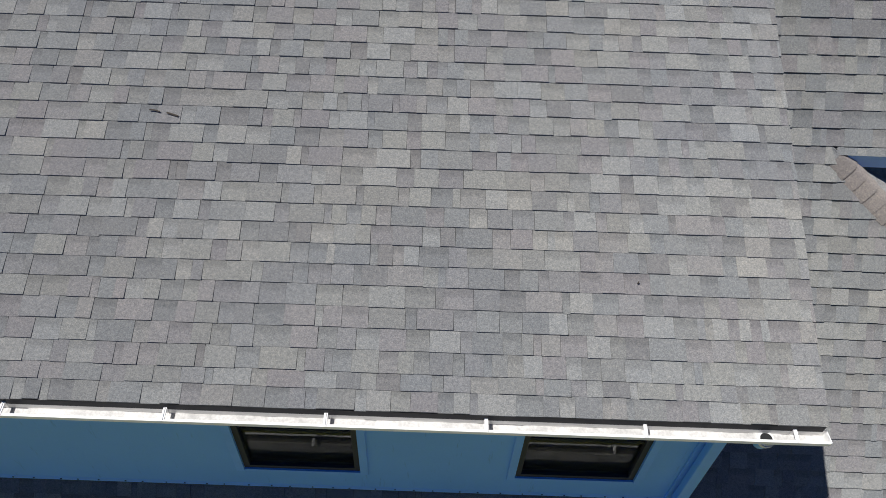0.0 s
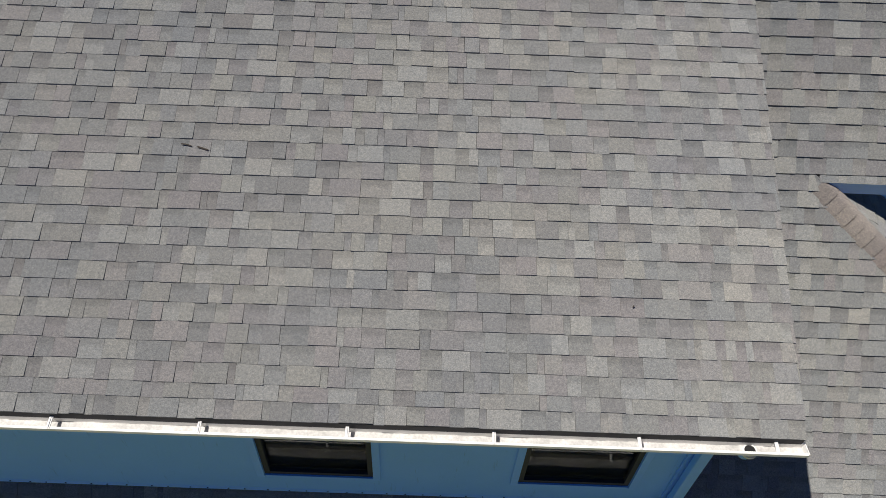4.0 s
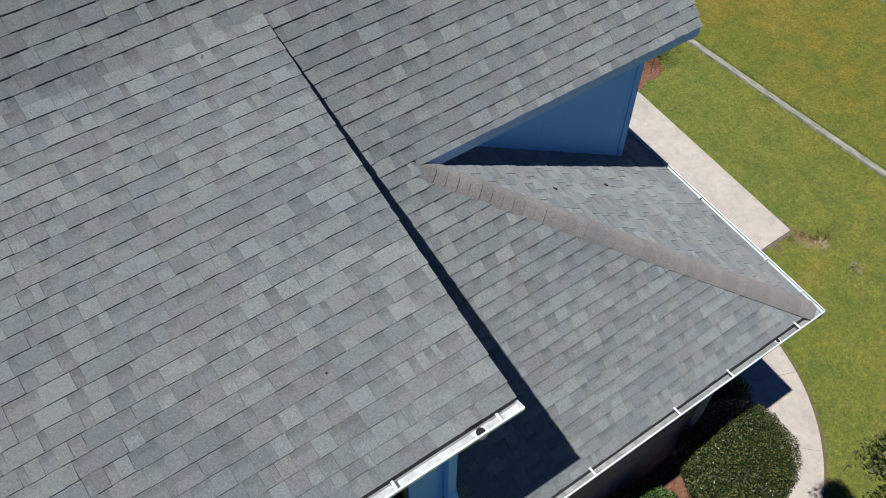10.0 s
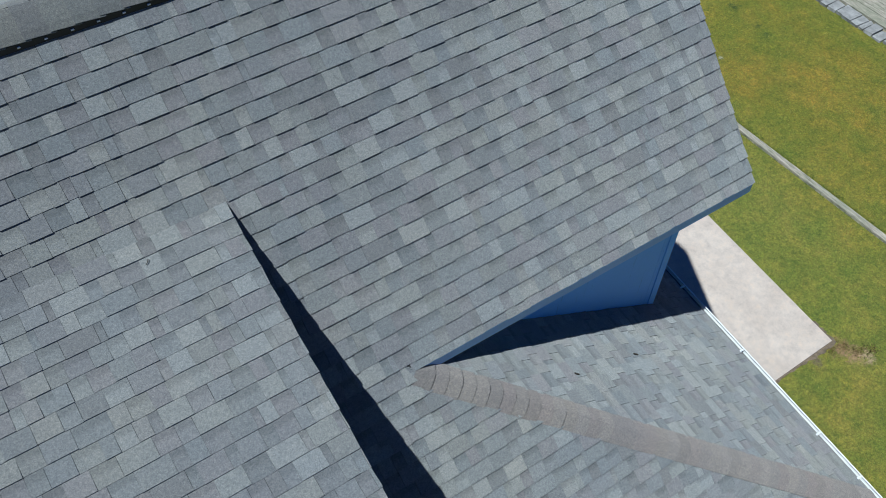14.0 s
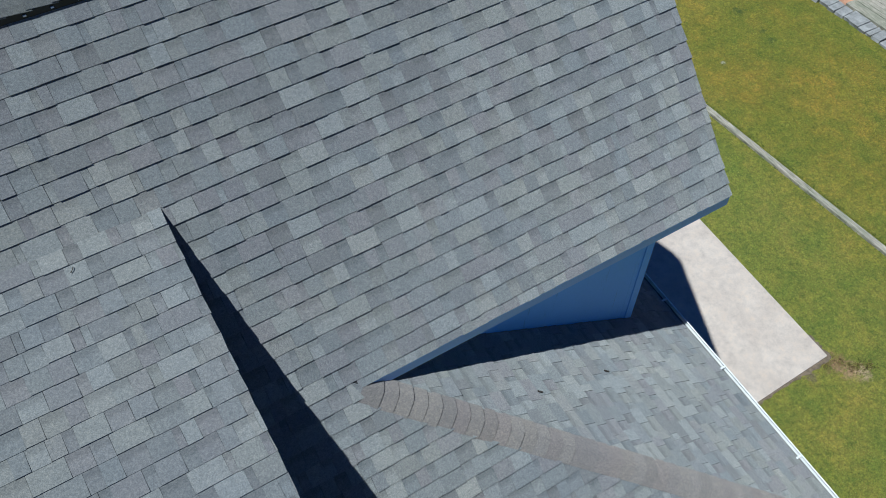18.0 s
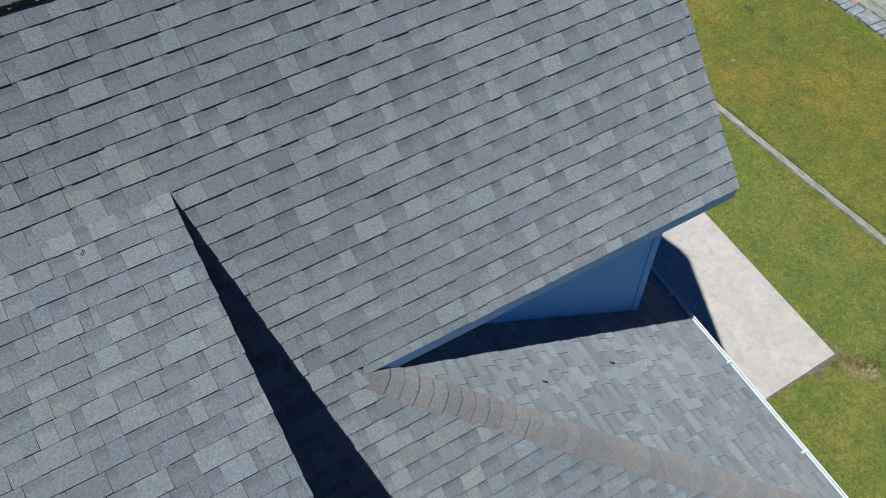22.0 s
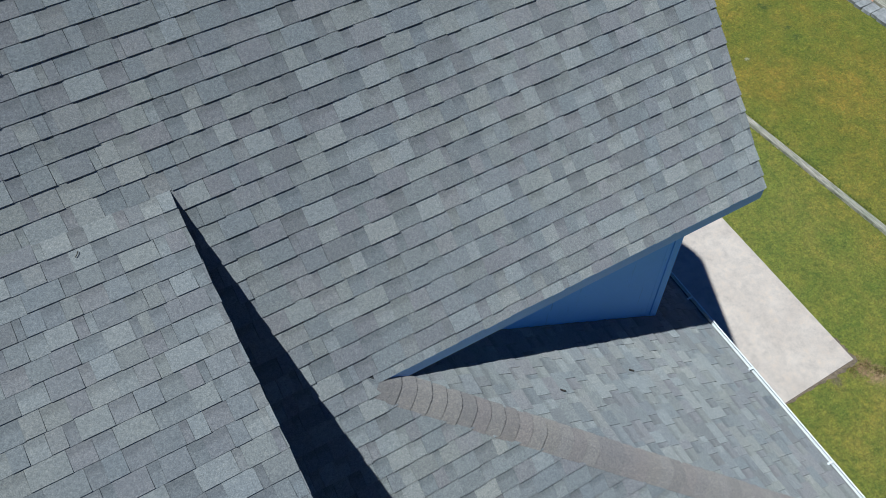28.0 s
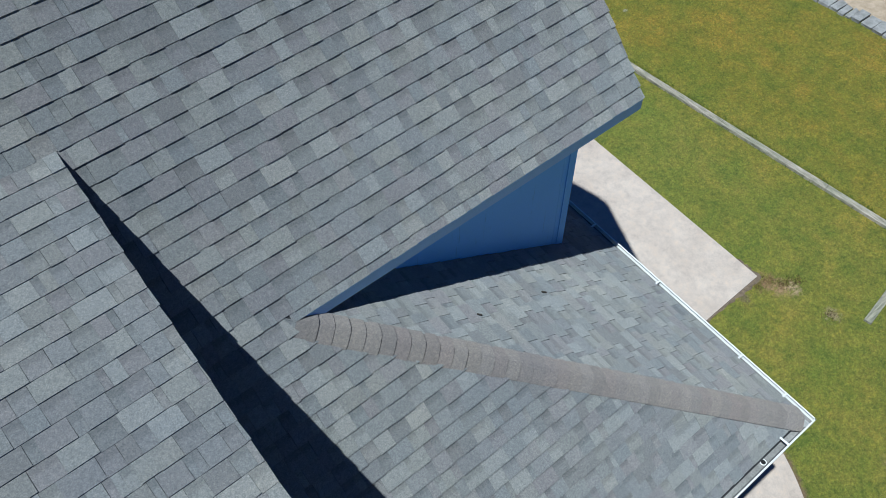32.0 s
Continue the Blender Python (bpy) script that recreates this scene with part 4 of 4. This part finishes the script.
def concrete_material():
    m, nt, b = material("pale_concrete", 0.9)
    pos = position(nt)
    a = noise_tex(nt, pos, 1.3, 6, 0.65)
    st = noise_tex(nt, pos, 7.5, 7, 0.8)
    f = noise_tex(nt, pos, 110, 3, 0.6)
    c = ramp(nt, a, [(0.3, (0.48, 0.39, 0.328)), (0.7, (0.615, 0.515, 0.44))])
    c = mixc(nt, c, ramp(nt, st, [(0.33, (0.80, 0.80, 0.81)), (0.52, grey(1.0)), (0.72, (1.14, 1.07, 0.98))]), 1.0, "MULTIPLY")
    c = mixc(nt, c, ramp(nt, f, [(0.3, grey(0.9)), (0.7, grey(1.1))]), 1.0, "MULTIPLY")
    nt.links.new(c, b.inputs["Base Color"])
    bump(nt, b, f, 0.3, 0.003)
    return m


M_CONC = concrete_material()
slab = [(4.3, 2.40), (9.0, 2.47), (9.30, 6.85), (9.2, 7.3), (4.3, 7.3)]
setting("pavement_slab", prism_bm(slab, "z", GROUND - 0.05, GROUND + 0.035), M_CONC, "pale stained concrete slab beside the house", "pavement")
rng = random.Random(17)
rim = []
for k in range(25):
    rim.append((7.3 + 1.72 * k / 24, 2.45 - rng.uniform(0.0, 0.02) * (k % 3) - 0.025 - 0.02 * (k > 15)))
for k in range(14):
    rim.append((9.05 + rng.uniform(0.0, 0.05), 2.42 + 0.04 * k))
setting("soil_rim", prism_bm(rim + [(8.95, 2.97), (8.95, 2.5), (7.3, 2.5)], "z", GROUND - 0.05, GROUND + 0.006), M_SOIL, "ragged bare soil rim along the edge of the slab", "soil")


def ring(r0, r1, a0, a1, n=8):
    angles = [math.radians(a0 + (a1 - a0) * k / n) for k in range(n + 1)]
    return [(WC.x + r1 * math.cos(a), WC.y + r1 * math.sin(a)) for a in angles] + [(WC.x + r0 * math.cos(a), WC.y + r0 * math.sin(a)) for a in angles[::-1]]


arc = [math.radians(a) for a in range(-96, 1, 4)]
garden_path = empty("pavement_path", "curved pale concrete garden path round the bush", "pavement", kind="structure")
for a0, a1 in ((-100, -82.1), (-82, -63.1), (-63, -44.1), (-44, -22.1), (-22, 4)):
    part("panel", prism_bm(ring(PATH_R - 0.93, PATH_R, a0, a1, 12), "z", GROUND - 0.05, GROUND + 0.03), M_CONC, garden_path)
bed = [(-1.0, -1.2)] + [(WC.x + (PATH_R - 0.92) * math.cos(a), WC.y + (PATH_R - 0.92) * math.sin(a)) for a in arc] + [(-1.0, 1.7)]
setting("planting_bed", prism_bm(bed, "z", GROUND - 0.05, GROUND + 0.015), M_MULCH, "red-brown mulch planting bed along the wall", "planting bed")

# ---- garden ----
edging = empty("timber_edging", "weathered grey landscape timbers laid on the lawn", "edging")
pts = [(11.29, 13.0), (11.37, 10.2), (11.46, 7.7), (11.54, 5.25), (11.63, 2.9), (11.71, 0.835)]
for (xa, ya), (xb, yb) in zip(pts, pts[1:]):
    L = math.hypot(xb - xa, yb - ya) - 0.003
    a = math.atan2(yb - ya, xb - xa)
    part("timber", box_bm((0, -0.068, -0.02), (L, 0.068, 0.065), 0.012, Matrix.Translation((xa, ya, GROUND)) @ Matrix.Rotation(a, 4, "Z")), M_TIMBER, edging)
part("timber", box_bm((0, -0.065, -0.02), (1.99, 0.065, 0.05), 0.012, Matrix.Translation((9.62, 0.755, GROUND)) @ Matrix.Rotation(0.122, 4, "Z")), M_TIMBER_X, edging)
part("stake", box_bm((11.62, 0.765, GROUND - 0.02), (11.77, 0.832, GROUND + 0.028), 0.006), M_TIMBER_X, edging)

stones = empty("stone_edging", "row of flat grey stone blocks edging the lawn", "edging")
rng = random.Random(21)
y = -2.5
STONE_MESH = []
for k in range(6):
    b = box_bm((-0.21, -0.085, 0), (0.21, 0.085, 0.09))
    for v in b.verts:
        v.co += Vector((rng.gauss(0, 0.014), rng.gauss(0, 0.006), rng.gauss(0, 0.005)))
    bmesh.ops.bevel(b, geom=b.edges[:], offset=0.010, segments=2, affect="EDGES", profile=0.6)
    me = bpy.data.meshes.new("stone")
    b.to_mesh(me)
    b.free()
    me.materials.append(M_STONE)
    STONE_MESH.append(me)
while y < 13:
    s = rng.uniform(0.7, 1.75)
    ob = new("stone", STONE_MESH[rng.randrange(6)])
    ob.parent = stones
    w = 0.17 * s
    ob.matrix_basis = Matrix.Translation((16.64 - 0.017 * (y - 2) + rng.gauss(0, 0.022), y + w / 2, GROUND - 0.02 + rng.uniform(-0.02, 0.02))) @ Matrix.Rotation(rng.gauss(0, 0.03), 4, "Z") @ Matrix.Diagonal((rng.uniform(0.94, 1.05), s, 1, 1))
    y += w + rng.uniform(0.006, 0.034)


# weathered boards lying on the sand behind the stones, and red clay past their ends
boards = empty("board_stack", "weathered grey timber boards laid side by side on the sand", "boards")
rng = random.Random(33)
x = 16.80
for k in range(9):
    w = 0.17 if k == 0 else rng.uniform(0.115, 0.145)
    top = 0.085 if k == 0 else 0.045 + rng.uniform(-0.006, 0.006)
    part("board", box_bm((x, 6.6 + rng.uniform(-0.08, 0.08), GROUND - 0.02), (x + w, 9.02 + rng.uniform(-0.05, 0.05), GROUND + top), 0.006), M_BOARD, boards)
    x += w + (0.03 if k == 0 else rng.uniform(0.008, 0.016))
setting("clay_patch", prism_bm([(16.74, 9.06), (17.3, 9.0), (18.2, 9.1), (18.3, 10.6), (17.2, 10.9), (16.7, 10.7)], "z", GROUND - 0.05, GROUND + 0.012), M_CLAY, "bare red-brown clay beside the stone edging", "ground")


def leaves_mesh(name, n, place, size, mat, seed, flat=0.35, slim=0.28):
    """n small folded leaves; place(rng) gives a point and the way that it faces."""
    rng = random.Random(seed)
    vs, fs = [], []
    for _ in range(n):
        p, d = place(rng)
        d = (d + Vector((rng.gauss(0, 1), rng.gauss(0, 1), rng.gauss(0, 1))) * flat).normalized()
        t = d.orthogonal().normalized()
        t.rotate(Matrix.Rotation(rng.uniform(0, 6.283), 3, d))
        w = d.cross(t)
        l = size * rng.uniform(0.6, 1.3)
        h = l * slim
        k = len(vs)
        vs += [p - t * l * 0.5, p + w * h - d * l * 0.06, p + t * l * 0.5 - d * l * 0.18, p - w * h - d * l * 0.06]
        fs += [(k, k + 1, k + 2), (k, k + 2, k + 3)]
    return mesh_from(name, vs, fs, mat)


def lumpy(d, seed):
    return 1 + 0.10 * noise.noise(d * 2.1 + Vector((seed, 0, 0))) + 0.06 * noise.noise(d * 5.3 + Vector((0, seed, 0)))


def shrub(name, label, at, radii, n, size, mat, seed, core=0.86, flat=0.5, slim=0.24):
    """A clipped or loose shrub: stems, a near-black core that paints the shade inside, and a skin of single leaves."""
    s = empty(name, label, "shrub")
    c, r = Vector(at), Vector(radii)
    ground = Vector((at[0], at[1], GROUND))
    for k in range(5):
        a = k * 1.257
        part("stem", tube_bm([ground + Vector((0.05 * math.cos(a), 0.05 * math.sin(a), 0)), ground + Vector((0.12 * math.cos(a), 0.12 * math.sin(a), 0.25)), c + Vector((r.x * 0.5 * math.cos(a), r.y * 0.5 * math.sin(a), 0))], [0.022, 0.018, 0.008], 6), M_TWIG, s)
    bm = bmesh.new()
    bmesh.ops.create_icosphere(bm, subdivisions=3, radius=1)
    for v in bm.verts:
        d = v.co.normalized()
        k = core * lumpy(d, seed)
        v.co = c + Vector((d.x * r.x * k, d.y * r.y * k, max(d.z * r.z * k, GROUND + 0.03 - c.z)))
    part("shade_core", bm, M_CORE, s)

    def place(rng):
        d = Vector((rng.gauss(0, 1), rng.gauss(0, 1), rng.gauss(0.25, 1))).normalized()
        k = lumpy(d, seed) * rng.uniform(core, 1.04)
        p = c + Vector((d.x * r.x * k, d.y * r.y * k, d.z * r.z * k))
        p.z = max(p.z, GROUND + 0.04)
        return p, Vector((d.x, d.y, d.z + 0.5)).normalized()
    part("foliage", leaves_mesh("foliage", n, place, size, mat, seed, flat, slim), None, s)
    return s


shrub("shrub", "clipped round evergreen bush with glossy dark leaves beside the path", (4.37, -0.22, -0.07), (0.82, 0.81, 0.80), 56000, 0.031, M_LEAF, 3, 0.82, 0.9, 0.24)
shrub("shrub", "low fresh-green leafy shrub in the mulch bed", (2.85, -0.12, -0.42), (0.55, 0.5, 0.42), 6500, 0.05, M_LEAF2, 4, 0.75, 0.7, 0.2)
shrub("shrub", "low dark shrub against the brick wall in shade", (1.6, -0.1, -0.45), (0.6, 0.5, 0.40), 5000, 0.05, M_LEAF2, 5, 0.75, 0.7, 0.2)
shrub("shrub", "small dark leafy plant in the shaded corner of the bed", (5.35, 0.72, -0.55), (0.4, 0.38, 0.3), 3500, 0.05, M_LEAF2, 6, 0.6, 0.7, 0.2)
shrub("shrub", "twiggy low shrub in the far mulch bed", (10.35, 7.75, -0.6), (0.75, 0.7, 0.26), 3600, 0.05, M_LEAF3, 7, 0.2, 0.8, 0.13)
setting("planting_bed_far", prism_bm([(9.3, 6.92), (9.55, 6.98), (9.72, 7.09), (9.98, 7.03), (10.28, 7.16), (10.42, 7.42), (10.52, 7.7), (10.65, 8.2), (10.6, 9.2), (9.3, 9.2)], "z", GROUND - 0.05, GROUND + 0.012), M_MULCH, "red-brown mulch bed beyond the slab", "planting bed")


def broad_tree(at, lobes, seed):
    """A broad leafy evergreen: trunk, limbs and clumps of leaves with gaps; lobes are (centre, radii, clumps)."""
    t = empty("tree", "broad leafy olive-green tree standing on the front lawn", "tree")
    rng = random.Random(seed)
    base = Vector((*at, GROUND))
    fork = base + Vector((0.1, 0.05, 2.1))
    part("trunk", tube_bm([base, base + Vector((0.03, 0.0, 0.9)), fork, fork + Vector((0.1, 0.1, 1.6)), fork + Vector((0.6, 0.5, 3.6))], [0.16, 0.12, 0.10, 0.07, 0.02], 10), M_TWIG, t)
    clumps = []
    for centre, radii, count in lobes:
        c, rad = Vector(centre), Vector(radii)
        for k in range(count):
            d = Vector((rng.gauss(0, 1), rng.gauss(0.5, 1), rng.gauss(0.2, 1))).normalized()
            d *= rng.uniform(0.5, 1.02)
            p = c + Vector((d.x * rad.x, d.y * rad.y, d.z * rad.z))
            clumps.append((p, rng.uniform(0.13, 0.30)))
            if k % 5 == 0:
                part("limb", tube_bm([fork, fork.lerp(p, 0.5) + Vector((0, 0, 0.2)), p], [0.045, 0.025, 0.008], 6), M_TWIG, t)

    def place(rng):
        c, r = clumps[rng.randrange(len(clumps))]
        d = Vector((rng.gauss(0, 1), rng.gauss(0, 1), rng.gauss(0, 1))).normalized()
        return c + d * r * rng.random() ** 0.5, Vector((d.x, d.y, d.z + 0.4)).normalized()
    part("crown", leaves_mesh("crown", 150000, place, 0.05, M_LEAF3, seed, 0.6, 0.27), None, t)


broad_tree((5.6, -3.1), [((4.6, -2.6, 0.35), (0.8, 0.75, 0.8), 100), ((6.3, -2.95, 0.5), (0.75, 0.75, 0.8), 90), ((6.4, -3.3, 4.6), (1.05, 1.4, 1.3), 150), ((5.95, -3.1, 2.5), (0.9, 1.05, 1.2), 110),
                          ((3.74, -1.66, 3.4), (0.22, 0.14, 0.2), 10), ((4.0, -2.1, 2.0), (0.40, 0.28, 0.30), 30)], 9)


# ---- grass ----
def blades(name, n, spot, height, width, mat, seed, label):
    r = np.random.RandomState(seed)
    p = spot(r, n)
    n = len(p)
    a = r.uniform(0, 2 * np.pi, n)
    lean = r.uniform(0.2, 0.9, n)
    h = height * r.uniform(0.5, 1.3, n)
    b = r.uniform(0, 2 * np.pi, n)
    v = np.zeros((n, 3, 3))
    v[:, 0] = p + np.stack([np.cos(a) * width / 2, np.sin(a) * width / 2, np.zeros(n)], 1)
    v[:, 1] = p - np.stack([np.cos(a) * width / 2, np.sin(a) * width / 2, np.zeros(n)], 1)
    v[:, 2] = p + np.stack([np.cos(b) * h * lean, np.sin(b) * h * lean, h * np.sqrt(1 - 0.6 * lean ** 2)], 1)
    me = bpy.data.meshes.new(name)
    me.from_pydata(v.reshape(-1, 3).tolist(), [], np.arange(3 * n).reshape(-1, 3).tolist())
    me.materials.append(mat)
    return tagged(part(name, me, None, None), label, "grass", kind="stuff")


def lawn_spots(r, n):
    x, y = r.uniform(4.8, 16.6, n), r.uniform(-3.4, 10.5, n)
    slab_hit = (x < 9.05 + 0.065 * (y - 2.4)) & (y > 2.42) & (y < 7.35)
    d = np.hypot(x - WC.x, y - WC.y)
    path_hit = (d < PATH_R + 0.04) & (y < 2.1)
    timber = np.abs(x - (11.7 - 0.033 * y)) < 0.1
    house = (x < 6.0) & (y > 1.0)
    keep = ~(slab_hit | path_hit | timber | house)
    return np.stack([x, y, np.full(n, GROUND - 0.004)], 1)[keep]


blades("grass", 260000, lawn_spots, 0.034, 0.011, M_BLADE, 4, "short mown lawn grass, green to straw yellow")


def timber_side(r, n):
    y = r.uniform(0.9, 11.0, n)
    off = 0.075 + np.abs(r.normal(0, 0.07, n))
    x = 11.725 - 0.0345 * y + np.where(r.uniform(0, 1, n) < 0.75, off, -0.6 * off)
    return np.stack([x, y, np.full(n, GROUND - 0.004)], 1)


# Taller, darker blades beside the timbers, most of them on the +x side.
blades("long_grass", 3200, timber_side, 0.075, 0.013, M_LONG, 6, "longer, darker green grass along the landscape timbers")


def worn(r, n):
    c = np.array([(9.1, 2.32), (9.2, 2.12), (9.32, 2.05), (9.46, 1.98), (9.28, 1.24), (8.85, 2.36)])
    p = c[r.randint(0, 6, n)] + r.normal(0, 0.06, (n, 2))
    p = p[(p[:, 1] < 2.4) | (p[:, 0] > 9.06)]
    return np.concatenate([p, np.full((len(p), 1), GROUND - 0.002)], 1)


blades("straw", 550, worn, 0.06, 0.012, M_DRY, 7, "dry straw and dead grass on the worn soil by the slab")


def tufts(r, n):
    c = np.stack([16.86 + r.exponential(0.75, 95), r.uniform(-1.5, 4.3, 95)], 1)
    k = r.randint(0, 95, n)
    p = c[k] + r.normal(0, 0.10, (n, 2))
    return np.concatenate([p, np.full((n, 1), GROUND - 0.01)], 1)


blades("dry_grass", 21000, tufts, 0.34, 0.016, M_DRY, 5, "dry brown grass tufts on the sand beyond the stones")


def weeds(r, n):
    c = np.stack([16.9 + r.exponential(0.4, 22), r.uniform(-1.5, 4.0, 22)], 1)
    p = c[r.randint(0, 22, n)] + r.normal(0, 0.11, (n, 2))
    return np.concatenate([p, np.full((n, 1), GROUND - 0.01)], 1)


blades("green_weeds", 5000, weeds, 0.26, 0.02, M_LONG, 8, "low green weeds among the dry tufts beyond the stones")


# ---- bits lying on the roofs and the lawn ----
def twig(name, label, f, pts, r):
    tagged(part(name, tube_bm([f @ Vector(p) for p in pts], r, 5), M_TWIG, None), label, "debris")


def on_a(x, y, h=0.022):
    return (x, (y - EAVE_A) * KA, h)


twig("twig", "short dark twig lying on the dormer shingles", F_A, [on_a(-4.165, 1.885), on_a(-4.13, 1.882), on_a(-4.095, 1.872)], 0.005)
twig("twig", "dark curled twig lying on the dormer shingles", F_A, [on_a(-4.05, 1.868), on_a(-4.015, 1.858), on_a(-3.975, 1.846)], 0.006)
twig("leaf_scrap", "tiny dark leaf scrap on the dormer shingles", F_A, [on_a(-1.06, 0.85), on_a(-1.052, 0.862)], 0.005)
twig("leaf_scrap", "tiny dark leaf scrap on the dormer shingles", F_A, [on_a(-0.60, 3.455, 0.02), on_a(-0.585, 3.468, 0.024), on_a(-0.575, 3.485, 0.02)], 0.003)


def on_n(x, y, h=0.02):
    return (along_n(x, y), in_n(x, y) * KN, h)


twig("leaf_scrap", "dark dead leaf lying on the hip-end shingles", F_N, [on_n(2.22, 2.125), on_n(2.2, 2.135), on_n(2.185, 2.145)], 0.008)
twig("leaf_scrap", "small dark leaf lying on the hip-end shingles", F_N, [on_n(3.1, 2.2), on_n(3.06, 2.22)], 0.009)
fallen = empty("fallen_stick", "small dark forked stick lying on the lawn", "debris")
part("stem", tube_bm([(5.96, -1.175, GROUND + 0.03), (6.04, -1.17, GROUND + 0.045), (6.13, -1.155, GROUND + 0.02)], 0.006, 6), M_TWIG, fallen)
part("side_shoot", tube_bm([(6.10, -1.16, GROUND + 0.04), (6.11, -1.215, GROUND + 0.05)], 0.009, 6), M_TWIG, fallen)
